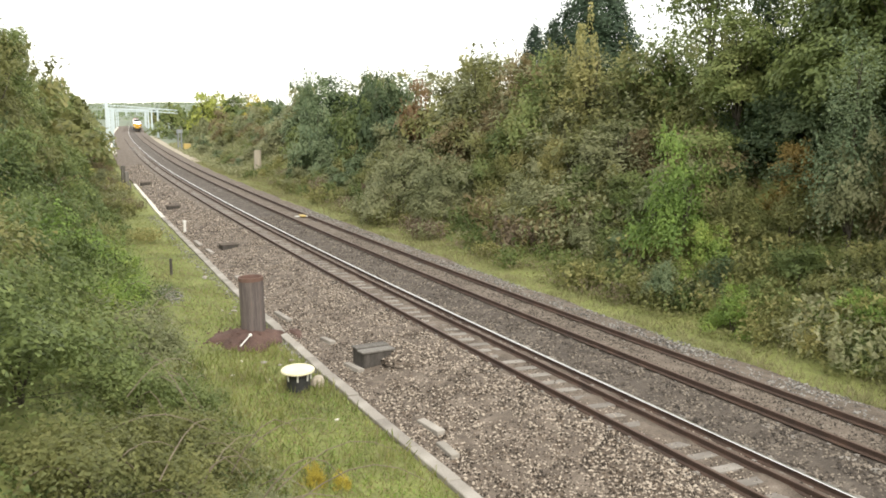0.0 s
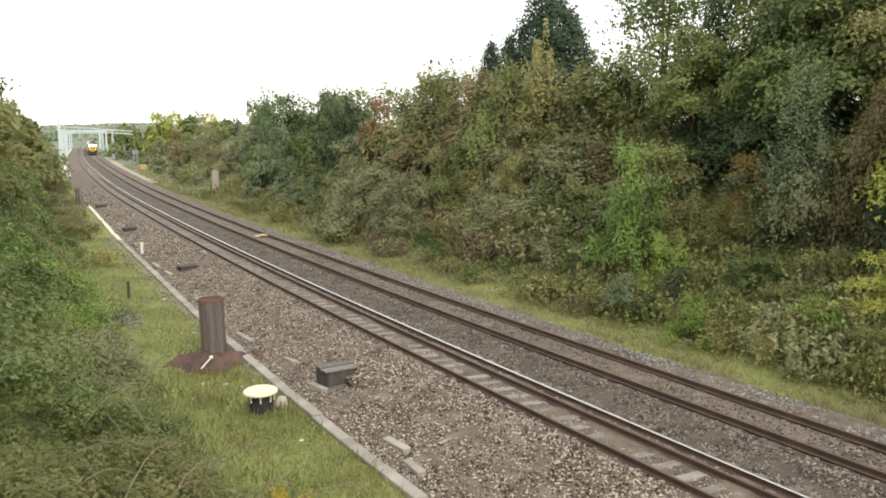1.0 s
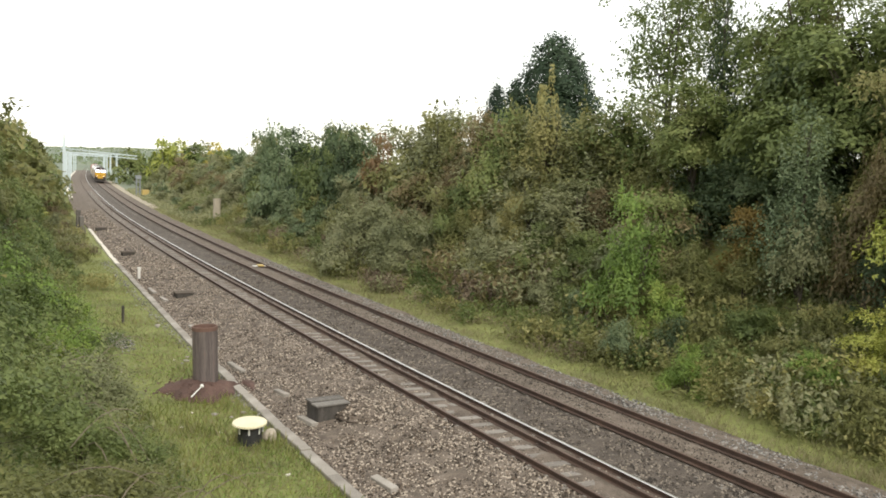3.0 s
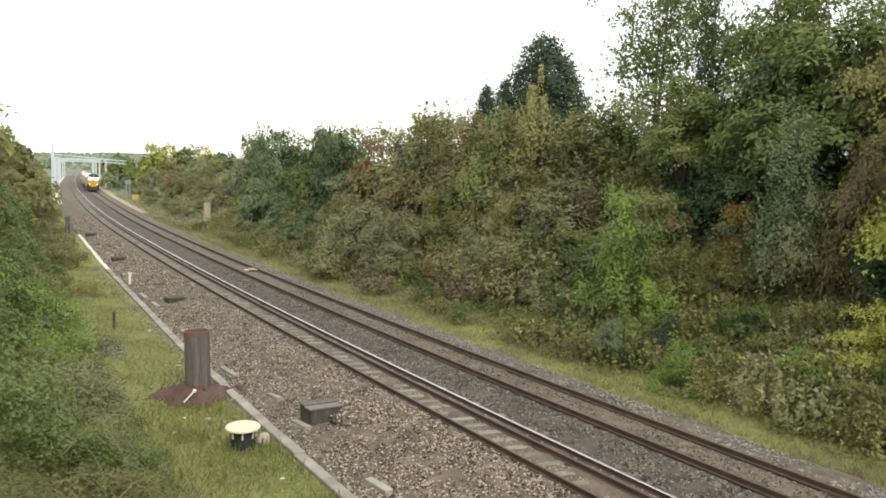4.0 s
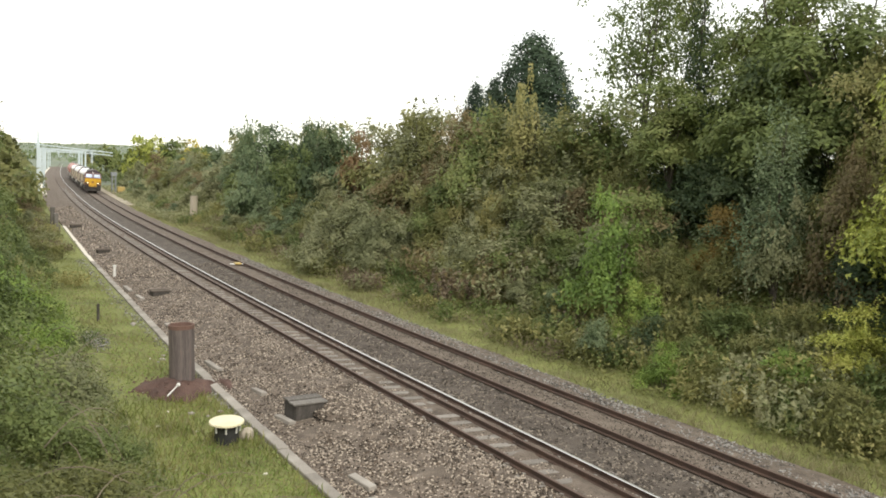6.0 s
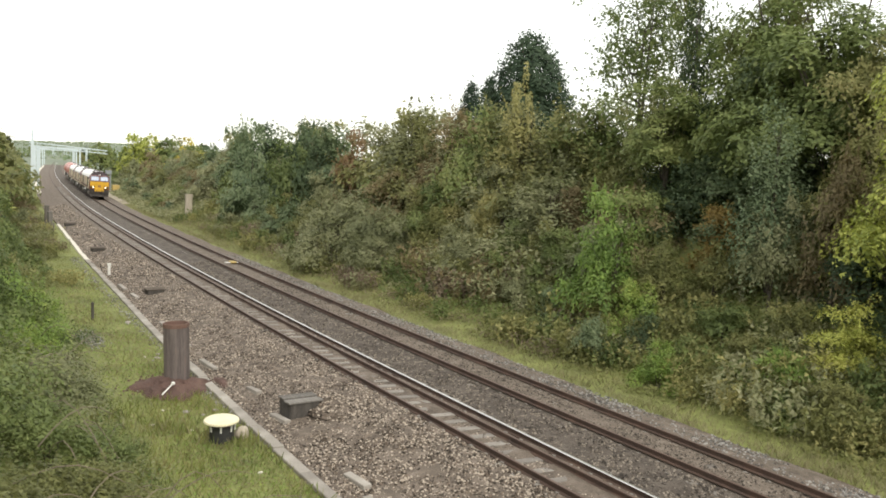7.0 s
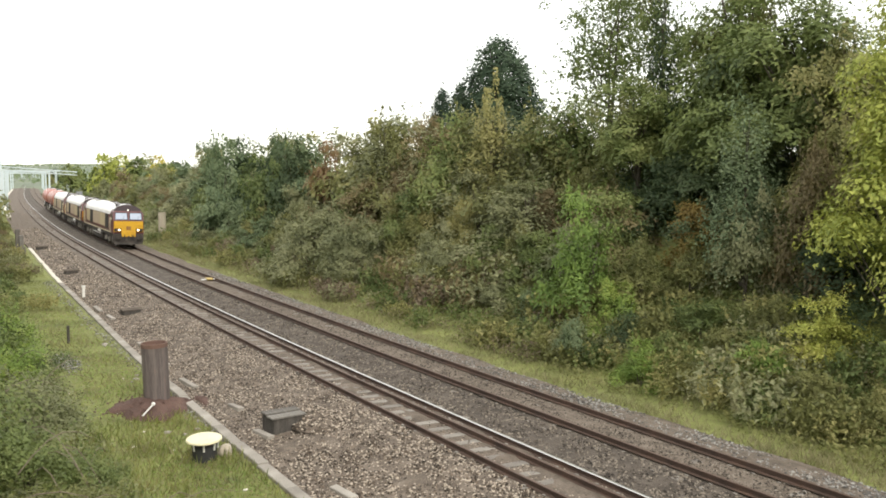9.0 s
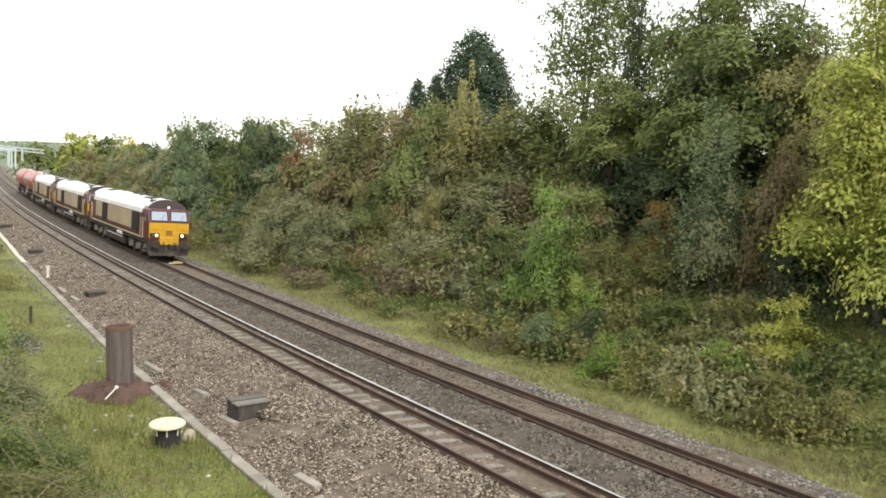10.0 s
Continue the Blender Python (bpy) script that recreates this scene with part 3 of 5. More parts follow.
def leaf_carpet(name, tone, area, n, height, size, seed, label, lean=0.5):
    """Low growth over the soil: area is offsets and distances."""
    rng = np.random.default_rng(seed)
    o0, o1, y0, y1 = area
    y = y0 + (y1 - y0) * rng.random(n) ** 1.6
    o = rng.uniform(o0, o1, n)
    keep = (np.sin(o * 1.7 + y * 0.4) * np.sin(y * 0.9 + o) + rng.random(n) * 1.4) > 0.1
    o, y = o[keep], y[keep]
    clump = 0.5 + 0.5 * np.sin(o * 2.3 + 1.3 * np.sin(y * 1.1)) * np.sin(y * 1.9 + o * 0.7)
    sl = np.sqrt(1 + np.interp(y, YS, _s) ** 2)
    x = np.interp(y, YS, _x) + o * sl
    z = ground_z(o, y) + height * rng.random(len(o)) ** 1.3 * (0.25 + 0.75 * clump)
    pts = np.stack([x, y, z], 1)
    nrm = rng.normal(size=pts.shape) * 0.6 + np.array([-0.25, -0.1, 0.7])
    v = leaf_arrays(pts, nrm, rng.uniform(size * 0.6, size * 1.3, len(o)), rng)
    ob = new(name, quads_mesh(name, v, LEAF[tone]))
    return tagged(ob, label, "undergrowth", kind="stuff")


def grass_blades(name, mat, area, n, height, seed, label, power=1.5):
    rng = np.random.default_rng(seed)
    o0, o1, y0, y1 = area
    y = y0 + (y1 - y0) * rng.random(n) ** power
    o = rng.uniform(o0, o1, n)
    sl = np.sqrt(1 + np.interp(y, YS, _s) ** 2)
    x = np.interp(y, YS, _x) + o * sl
    z = ground_z(o, y) - 0.02
    patch = 0.45 + 0.55 * (0.5 + 0.5 * np.sin(o * 1.3 + 2 * np.sin(y * 0.6)) * np.sin(y * 0.8 + o))
    h = height * rng.uniform(0.4, 1.3, n) * patch
    a = rng.uniform(0, 2 * math.pi, n)
    w = h * 0.05 + 0.005
    base = np.stack([x, y, z], 1)
    side = np.stack([np.cos(a) * w, np.sin(a) * w, np.zeros(n)], 1)
    bend = np.stack([np.sin(a + 0.6 * rng.normal(size=n)), np.cos(a), np.zeros(n)], 1) * (h * rng.uniform(0.2, 0.8, n))[:, None]
    up = np.zeros((n, 3))
    up[:, 2] = h
    v = np.stack([base - side, base + side, base + up + bend + side * 0.25, base + up * 0.97 + bend - side * 0.25], 1).reshape(-1, 3)
    ob = new(name, quads_mesh(name, v, mat))
    return tagged(ob, label, "grass", kind="stuff")


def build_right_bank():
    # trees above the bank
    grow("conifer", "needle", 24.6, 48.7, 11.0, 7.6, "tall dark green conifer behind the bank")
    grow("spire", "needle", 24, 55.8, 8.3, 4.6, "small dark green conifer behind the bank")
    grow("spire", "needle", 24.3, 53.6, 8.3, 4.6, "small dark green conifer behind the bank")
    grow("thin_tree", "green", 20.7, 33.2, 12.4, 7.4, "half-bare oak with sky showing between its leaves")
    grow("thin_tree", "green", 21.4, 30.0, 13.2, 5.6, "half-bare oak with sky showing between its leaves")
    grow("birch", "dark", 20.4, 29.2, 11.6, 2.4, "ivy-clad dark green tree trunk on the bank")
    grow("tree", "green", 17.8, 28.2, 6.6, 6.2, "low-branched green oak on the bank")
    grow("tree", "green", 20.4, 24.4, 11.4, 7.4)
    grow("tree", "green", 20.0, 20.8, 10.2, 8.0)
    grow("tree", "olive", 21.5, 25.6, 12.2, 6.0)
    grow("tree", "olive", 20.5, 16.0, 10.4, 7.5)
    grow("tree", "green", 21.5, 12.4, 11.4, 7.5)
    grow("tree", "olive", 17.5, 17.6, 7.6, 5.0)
    # dark backdrop tree, added for the shade at trunk level
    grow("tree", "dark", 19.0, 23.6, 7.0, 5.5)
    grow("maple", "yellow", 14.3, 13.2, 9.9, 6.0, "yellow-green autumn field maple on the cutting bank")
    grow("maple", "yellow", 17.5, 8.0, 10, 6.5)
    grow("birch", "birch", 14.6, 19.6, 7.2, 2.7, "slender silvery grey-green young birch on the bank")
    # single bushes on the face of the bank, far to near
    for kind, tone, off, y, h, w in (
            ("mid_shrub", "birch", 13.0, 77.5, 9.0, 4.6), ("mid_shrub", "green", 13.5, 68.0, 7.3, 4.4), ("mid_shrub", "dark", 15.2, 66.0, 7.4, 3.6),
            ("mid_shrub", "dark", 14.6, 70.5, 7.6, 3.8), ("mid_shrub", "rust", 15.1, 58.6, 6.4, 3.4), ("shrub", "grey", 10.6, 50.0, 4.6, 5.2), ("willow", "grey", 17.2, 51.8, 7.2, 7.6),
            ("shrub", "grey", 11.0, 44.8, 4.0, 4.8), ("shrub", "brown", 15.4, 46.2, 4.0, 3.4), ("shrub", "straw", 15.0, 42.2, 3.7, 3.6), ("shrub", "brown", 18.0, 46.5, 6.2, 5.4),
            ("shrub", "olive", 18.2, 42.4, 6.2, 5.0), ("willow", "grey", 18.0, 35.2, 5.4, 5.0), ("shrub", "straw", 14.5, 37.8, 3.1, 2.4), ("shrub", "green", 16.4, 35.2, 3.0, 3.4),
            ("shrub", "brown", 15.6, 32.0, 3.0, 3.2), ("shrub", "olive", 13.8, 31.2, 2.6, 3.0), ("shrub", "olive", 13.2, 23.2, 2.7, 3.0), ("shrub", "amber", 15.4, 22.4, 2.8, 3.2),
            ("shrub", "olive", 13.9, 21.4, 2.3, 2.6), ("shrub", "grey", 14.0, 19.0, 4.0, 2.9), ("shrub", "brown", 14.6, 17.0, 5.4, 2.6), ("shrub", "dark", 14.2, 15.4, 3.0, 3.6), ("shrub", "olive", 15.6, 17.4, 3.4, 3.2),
            # the first three, dark-leaved, are added to stand in for deep shade between trunks
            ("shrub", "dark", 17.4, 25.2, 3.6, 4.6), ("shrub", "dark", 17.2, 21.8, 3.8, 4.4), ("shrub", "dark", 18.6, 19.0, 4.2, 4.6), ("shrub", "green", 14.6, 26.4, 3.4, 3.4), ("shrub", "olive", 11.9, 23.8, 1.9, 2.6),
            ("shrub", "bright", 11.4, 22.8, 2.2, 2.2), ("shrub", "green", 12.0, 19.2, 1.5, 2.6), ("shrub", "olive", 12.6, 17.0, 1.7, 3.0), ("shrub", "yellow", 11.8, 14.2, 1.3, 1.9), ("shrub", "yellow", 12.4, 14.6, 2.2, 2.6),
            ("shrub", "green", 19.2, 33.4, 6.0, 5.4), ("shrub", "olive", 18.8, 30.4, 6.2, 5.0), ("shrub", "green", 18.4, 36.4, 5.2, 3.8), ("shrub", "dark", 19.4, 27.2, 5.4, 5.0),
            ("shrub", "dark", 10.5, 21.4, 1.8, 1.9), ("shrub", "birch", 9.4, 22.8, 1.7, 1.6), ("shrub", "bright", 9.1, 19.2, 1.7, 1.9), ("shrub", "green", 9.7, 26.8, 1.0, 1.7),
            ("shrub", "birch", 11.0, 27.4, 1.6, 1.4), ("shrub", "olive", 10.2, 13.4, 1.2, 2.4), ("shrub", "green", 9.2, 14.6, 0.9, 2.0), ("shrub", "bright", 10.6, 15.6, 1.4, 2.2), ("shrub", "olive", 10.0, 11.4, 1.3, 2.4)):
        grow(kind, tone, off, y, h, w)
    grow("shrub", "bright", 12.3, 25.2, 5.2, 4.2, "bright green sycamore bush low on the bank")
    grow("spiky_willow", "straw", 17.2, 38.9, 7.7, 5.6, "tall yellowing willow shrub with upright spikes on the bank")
    # the hedge in between: rows up the slope, the top one as tall as the skyline
    rng = random.Random(5)
    y = 26.0
    while y < 150:
        skyline = float(np.interp(y, (26, 43, 54, 60, 66, 75, 85, 96, 104, 125, 151), (5.4, 6.4, 6.8, 6.3, 6.3, 6.4, 6.2, 6.4, 4.2, 3.6, 3.0)))
        for row, o, low, high in ((0, 10.8, 1.2, 2.2), (1, 12.8, 2.2, 3.3), (2, 15.2, 2.8, 4.2), (3, 18.2, 0, 0)):
            if (row == 0 and y < 29) or (80 < y < 104 and row < 2) or (y < 33 and row == 3) or (y > 110 and row == 1):
                continue
            if row == 0 and 32 < y < 40:
                continue
            if y < 62:
                tone = rng.choice(["olive", "grey", "green", "grey", "brown", "olive", "grey"] if row > 1 else ["olive", "green", "grey", "grey"])
            elif y < 96:
                tone = rng.choice(["green", "olive", "grey", "green", "birch", "dark"])
            else:
                tone = rng.choice(["grey", "birch", "brown", "olive", "green", "grey"])
            h = rng.uniform(low, high) * (0.8 if y > 100 else 1) if row < 3 else skyline * rng.uniform(0.82, 1.0)
            kind = "mid_shrub" if y > 52 else "willow" if tone == "grey" and row > 1 else "shrub"
            grow(kind, tone, o + rng.uniform(-0.9, 0.9), y + rng.uniform(-1.2, 1.2), h, h * rng.uniform(0.75, 1.05) + 1.2)
        y += 2.7 if y < 52 else 3.7
    for _ in range(190):
        yy = 12 + 80 * rng.random() ** 1.3
        weed(rng.choice(["dry", "olive", "green", "straw", "grey", "grey", "olive", "green"]), rng.uniform(8.7, 12.5), yy, rng.uniform(0.5, 1.15))
    for _ in range(70):
        weed(rng.choice(["olive", "straw", "olive", "green", "olive", "grey"]), rng.uniform(9.4, 13.5), rng.uniform(11.5, 24), rng.uniform(0.5, 1.0))
    for _ in range(40):
        weed(rng.choice(["dry", "brown", "brown", "grey", "olive"]), rng.uniform(10.4, 13.2), rng.uniform(30.5, 42), rng.uniform(0.9, 1.5))


def build_left_bank():
    rng = random.Random(8)
    for o, y, s, t, tone in ((-9.0, 11.0, 0.6, 0.7, "olive"), (-10.6, 11.5, 0.8, 0.7, "olive"), (-9.2, 13.6, 0.7, 0.75, "olive"), (-11.3, 14.5, 0.9, 0.8, "green"), (-9.3, 16.8, 0.75, 0.75, "green"),
                             (-11.2, 17.8, 0.95, 0.9, "green"), (-9.2, 20.5, 0.8, 0.85, "grey"), (-9.0, 24.5, 0.8, 0.9, "bright"), (-11.0, 22.0, 1.0, 1.0, "green"), (-8.7, 28.5, 0.85, 0.95, "green"),
                             (-10.8, 26, 1.0, 1.05, "bright"), (-8.9, 32.5, 0.85, 1.0, "bright"), (-10.8, 30.5, 1.05, 1.1, "green"), (-8.1, 15.0, 0.42, 0.8, "olive"), (-8.0, 12.3, 0.4, 0.8, "grey"),
                             (-8.0, 18.6, 0.45, 0.8, "green"), (-13.2, 16.5, 1.1, 0.9, "olive"), (-13.2, 21.0, 1.1, 1.0, "olive"), (-13.0, 26.0, 1.15, 1.0, "green"), (-13.0, 12.5, 1.0, 0.8, "green"), (-9.8, 36, 0.9, 1.0, "olive")):
        plant("near_shrub", tone, o, y, s, t)
    plant("near_shrub", "gold", -6.55, 14.2, 0.13, 1.6, label="small sapling with golden yellow leaves in the grass")
    plant("near_shrub", "gold", -6.1, 13.9, 0.1, 1.6, label="small sapling with golden yellow leaves in the grass")
    y = 35.0
    while y < 150:
        for row, o in enumerate((-9.4, -12.4)):
            tone = rng.choice(["green", "olive", "dark", "green", "yellow", "brown"] if row < 1 else ["green", "dark", "green"])
            s = (0.72, 0.95, 1.15)[row] * rng.uniform(0.85, 1.15)
            plant("shrub" if y < 50 else "mid_shrub", tone, o + rng.uniform(-0.7, 0.7), y + rng.uniform(-1, 1), s, rng.uniform(0.9, 1.15))
        y += 4.0
    for i in range(16):
        y = 52 + i * 7.0
        plant("mid_shrub", rng.choice(["olive", "green", "grey", "olive"]), -7.4 + 1.5 * min(1, i / 7) + rng.uniform(-0.4, 0.4), y, rng.uniform(0.3, 0.45), rng.uniform(0.7, 1.0))
        if y > 95:
            plant("far_tree", rng.choice(["green", "olive", "green"]), -10.5 + rng.uniform(-1, 1), y, rng.uniform(0.72, 0.9), rng.uniform(0.9, 1.1))
            plant("mid_shrub", rng.choice(["olive", "green", "brown"]), -7.6 + rng.uniform(-0.5, 0.5), y + 3, rng.uniform(0.7, 0.9), 1.0)
    for _ in range(60):
        weed(rng.choice(["olive", "straw", "grey", "olive"]), rng.uniform(-8.2, -5.4), rng.uniform(46, 110), rng.uniform(0.5, 1.0))
    for _ in range(50):
        weed(rng.choice(["olive", "straw", "grey", "dry"]), rng.uniform(-6.6, -4.5), rng.uniform(62, 112), rng.uniform(0.5, 0.9))
    for tone, o, y, h in (("olive", -5.5, 106, 2.6), ("green", -5.9, 114, 3.0), ("olive", -5.3, 122, 2.6), ("brown", -6.2, 98, 2.2), ("green", -5.6, 134, 3.0)):
        grow("mid_shrub", tone, o, y, h, h + 0.8)
    for y, o, s in ((44, -13.0, 0.62), (50, -12.6, 0.7), (58, -12.4, 0.78), (68, -12.2, 0.82), (80, -11.8, 0.84), (94, -11.6, 0.84), (110, -11.4, 0.82), (128, -11.2, 0.8), (146, -11.0, 0.76), (48, -14.5, 0.7), (56, -15, 0.75), (66, -15, 0.72), (78, -14.5, 0.7), (92, -14, 0.68), (108, -14, 0.66), (125, -13.5, 0.62), (142, -13, 0.6)):
        plant("tree" if y < 62 else "far_tree", "green" if y % 4 else "olive", o + 0.5, y, s * 1.1, 1.05)


def build_distance():
    rng = random.Random(21)
    for off, y, tone, s in ((19.5, 226, "yellow", 1.2), (24, 231, "yellow", 1.2), (27, 222, "green", 1.15), (12, 236, "green", 1.05), (31, 232, "olive", 1.2), (27.5, 192, "gold", 0.92), (22, 160, "grey", 0.5), (19, 150, "birch", 0.45), (24, 122, "dark", 0.55), (22, 118, "green", 0.5),
                            (16, 200, "olive", 0.45), (15.5, 190, "grey", 0.5), (18, 180, "brown", 0.6), (26, 180, "green", 0.8), (34, 195, "dark", 0.9)):
        plant("far_tree", tone, off, y, s)
    for i in range(26):
        for o in (12.5, 18, 26):
            if rng.random() < 0.85:
                plant("far_tree", rng.choice(["green", "birch", "olive", "grey", "brown", "grey"]), o + rng.uniform(-2, 2), 132 + i * 5 + rng.uniform(-2, 2), rng.uniform(0.28, 0.42) * (0.7 if o < 15 else 1))
        plant("far_tree", rng.choice(["green", "olive", "dark"]), -11 + rng.uniform(-2, 1), 152 + i * 9, rng.uniform(0.4, 0.55))
    for _ in range(150):
        yy = rng.uniform(235, 760)
        side = rng.choice((-1, 1, 1))
        plant("distant_tree", rng.choice(["green", "dark", "olive", "grey", "green", "yellow"]), side * rng.uniform(11, 40 + yy * 0.16), yy, rng.uniform(0.5, 1.0))
    # hedges and woods on the hills, one object; the pale leaf tone paints distance haze
    g = np.random.default_rng(31)
    n = 26000
    line = g.integers(0, 60, n)
    ly, lo, ll = g.uniform(700, 2500, 60), g.uniform(-900, 1500, 60), g.uniform(150, 600, 60)
    o = lo[line] + (g.random(n) - 0.5) * ll[line] * 2
    y = ly[line] + g.normal(size=n) * 22
    sl = np.interp(y, YS, _s)
    pts = np.stack([np.interp(y, YS, _x) + o * np.sqrt(1 + sl ** 2), y, ground_z(o, y) + 4 * g.random(n)], 1)
    v = leaf_arrays(pts, g.normal(size=pts.shape) + np.array([0, -0.6, 0.6]), g.uniform(3, 5, n), g)
    tagged(new("far_woods", quads_mesh("far_woods", v, LEAF["birch"])), "hedges and woods on the distant hills, haze put into their pale colour", "woods", kind="stuff")


GRASS_BLADE = leaf_material("grass_blades", [(0.085, 0.108, 0.034), (0.155, 0.185, 0.05), (0.225, 0.25, 0.07), (0.31, 0.275, 0.12)], 0.3)
DRY_BLADE = leaf_material("dry_grass_blades", [(0.12, 0.125, 0.055), (0.18, 0.178, 0.08), (0.245, 0.232, 0.115), (0.29, 0.262, 0.15)], 0.4)


def build_low_growth():
    grass_blades("verge_grass", GRASS_BLADE, (-8.2, -4.05, 9, 70), 68000, 0.085, 1, "short green verge grass beside the kerb", 1.3)
    grass_blades("tall_grass", GRASS_BLADE, (-7.9, -4.3, 9.5, 24), 5000, 0.24, 2, "long seeding grass at the foot of the bank", 1.0)
    grass_blades("tall_grass", DRY_BLADE, (-8.0, -4.35, 10, 48), 9000, 0.2, 21, "tufts of pale dry grass in the verge", 1.3)
    leaf_carpet("undergrowth", "bright", (-8.0, -4.4, 10, 50), 16000, 0.1, 0.06, 22, "low clover and broad-leaved herbs in the verge")
    leaf_carpet("undergrowth", "brown", (-8.0, -4.3, 10, 50), 7000, 0.08, 0.06, 23, "fallen brown leaves lying in the verge grass")
    grass_blades("verge_grass", DRY_BLADE, (7.1, 9.4, 6, 130), 34000, 0.2, 3, "pale dry grass between ballast and bank")
    leaf_carpet("undergrowth", "olive", (8.0, 15, 7, 100), 46000, 0.8, 0.13, 4, "brambles and herbs covering the bank")
    leaf_carpet("undergrowth", "grey", (7.9, 15, 92, 190), 14000, 0.9, 0.34, 9, "rough herbs on the far verge")
    leaf_carpet("undergrowth", "olive", (-9, -5.2, 60, 190), 10000, 0.8, 0.3, 10, "rough herbs beside the near track")
    leaf_carpet("undergrowth", "green", (9.2, 15, 7, 60), 26000, 0.8, 0.14, 5, "green brambles covering the bank")
    leaf_carpet("undergrowth", "green", (-14, -7.2, 8, 60), 30000, 0.6, 0.09, 6, "brambles and nettles on the bank")
    leaf_carpet("undergrowth", "grey", (-11, -7.0, 8, 45), 16000, 0.7, 0.08, 7, "greyish brambles on the bank foot")
    leaf_carpet("undergrowth", "dry", (8.2, 11, 24, 90), 12000, 0.9, 0.1, 8, "dry brown herbs on the bank foot")


def build_bramble_stems():
    """Arching bare stems over the growth on the bank."""
    rng = random.Random(61)
    bm = bmesh.new()
    for _ in range(46):
        o, y = rng.uniform(-10.5, -7.3), 10.5 + 18 * rng.random() ** 1.4
        p = at(o, y)
        p.z = float(ground_z(o, y)) + rng.uniform(0.2, 1.0)
        a, ln, top = rng.uniform(0, 6.28), rng.uniform(0.8, 2.2), rng.uniform(0.3, 0.9)
        prev = p
        for i in range(1, 6):
            k = i / 5
            nxt = p + Vector((math.cos(a) * ln * k, math.sin(a) * ln * k, top * math.sin(k * 2.6)))
            tube(bm, prev, nxt, 0.014 - 0.008 * k, 0.013 - 0.008 * k, 4)
            prev = nxt
    tagged(part("bramble_stems", bm, TWIG), "pale arching bramble stems over the bank growth", "brambles", kind="stuff")


TWIG = material("dry_twig", [(0.14, 0.11, 0.08), (0.24, 0.2, 0.15)], 0.9, 0, 3, 20, 0.1)


# ---- things beside the line ----
CREAM = material("cream_paint", [(0.55, 0.5, 0.33), (0.72, 0.66, 0.46), (0.8, 0.76, 0.58)], 0.6, 0, 2.0, 20, 0.1)
BLACK = material("black_paint", [(0.015, 0.015, 0.016), (0.03, 0.03, 0.03), (0.06, 0.055, 0.05)], 0.6, 0, 3, 20, 0.2)
WORN_PLANK = material("worn_plank", [(0.075, 0.06, 0.047), (0.13, 0.107, 0.085), (0.2, 0.165, 0.135)], 0.9, 0, 2, 26, 0.5, 0.2)
PALE_PILE = material("pale_pile", [(0.27, 0.235, 0.185), (0.38, 0.335, 0.265), (0.48, 0.43, 0.35)], 0.85, 0, 2, 14, 0.2, stretch=(2, 2, 0.5))
WHITE = material("white_plastic", [(0.62, 0.61, 0.57), (0.78, 0.77, 0.74)], 0.6, 0, 5, 30, 0.1)
YELLOW_KIT = material("yellow_plastic", [(0.4, 0.29, 0.1), (0.56, 0.42, 0.15)], 0.5, 0, 5, 30, 0.1)
DULL_STEEL = material("dull_steel", [(0.2, 0.22, 0.23), (0.3, 0.32, 0.33)], 0.6, 0.2, 2, 14, 0.1)
DARK_TIMBER = material("dark_timber", [(0.03, 0.027, 0.024), (0.07, 0.062, 0.055), (0.12, 0.11, 0.095)], 0.9, 0, 2, 20, 0.4, stretch=(4, 4, 0.7))


def soil(off, y):
    p = at(off, y)
    p.z = float(ground_z(off, y))
    return p


def ring(bm, r_out, r_in, z0, z1, n=28):
    def circle(r, z):
        return [bm.verts.new((r * math.cos(2 * math.pi * i / n), r * math.sin(2 * math.pi * i / n), z)) for i in range(n)]
    a, b, c, d = circle(r_out, z0), circle(r_out, z1), circle(r_in, z1), circle(r_in, z0)
    for i in range(n):
        j = (i + 1) % n
        for lo, hi in ((a, b), (b, c), (c, d), (d, a)):
            bm.faces.new((lo[i], lo[j], hi[j], hi[i]))
    bmesh.ops.recalc_face_normals(bm, faces=bm.faces)


def build_steel_pile(off, y, height, radius, mat, label, lean=0.0):
    root = tagged(new("steel_pile"), label, "pile", "foundation piles")
    root.matrix_basis = Matrix.Translation(soil(off, y)) @ Matrix.Rotation(radians(lean), 4, Vector((0.45, 0.89, 0))) @ pose(0, 0, 0, 0, 0, 20)
    bm = bmesh.new()
    ring(bm, radius, radius - 0.03, -0.4, height - 0.12)
    part("tube", bm, mat, root)
    bm = bmesh.new()
    ring(bm, radius + 0.012, radius - 0.035, height - 0.118, height)
    part("rim", bm, RUST_RIM if mat is POST_RUST else mat, root, "orange rust-flaked rim" if mat is POST_RUST else "")
    bm = bmesh.new()
    bmesh.ops.create_circle(bm, cap_ends=True, segments=28, radius=radius - 0.04, matrix=Matrix.Translation((0, 0, height - 0.55)))
    part("fill", bm, SPOIL if mat is POST_RUST else CONCRETE, root)
    return root


RUST_RIM = material("fresh_rust", [(0.09, 0.058, 0.046), (0.16, 0.092, 0.07), (0.15, 0.105, 0.09)], 0.9, 0, 4, 30, 0.4)


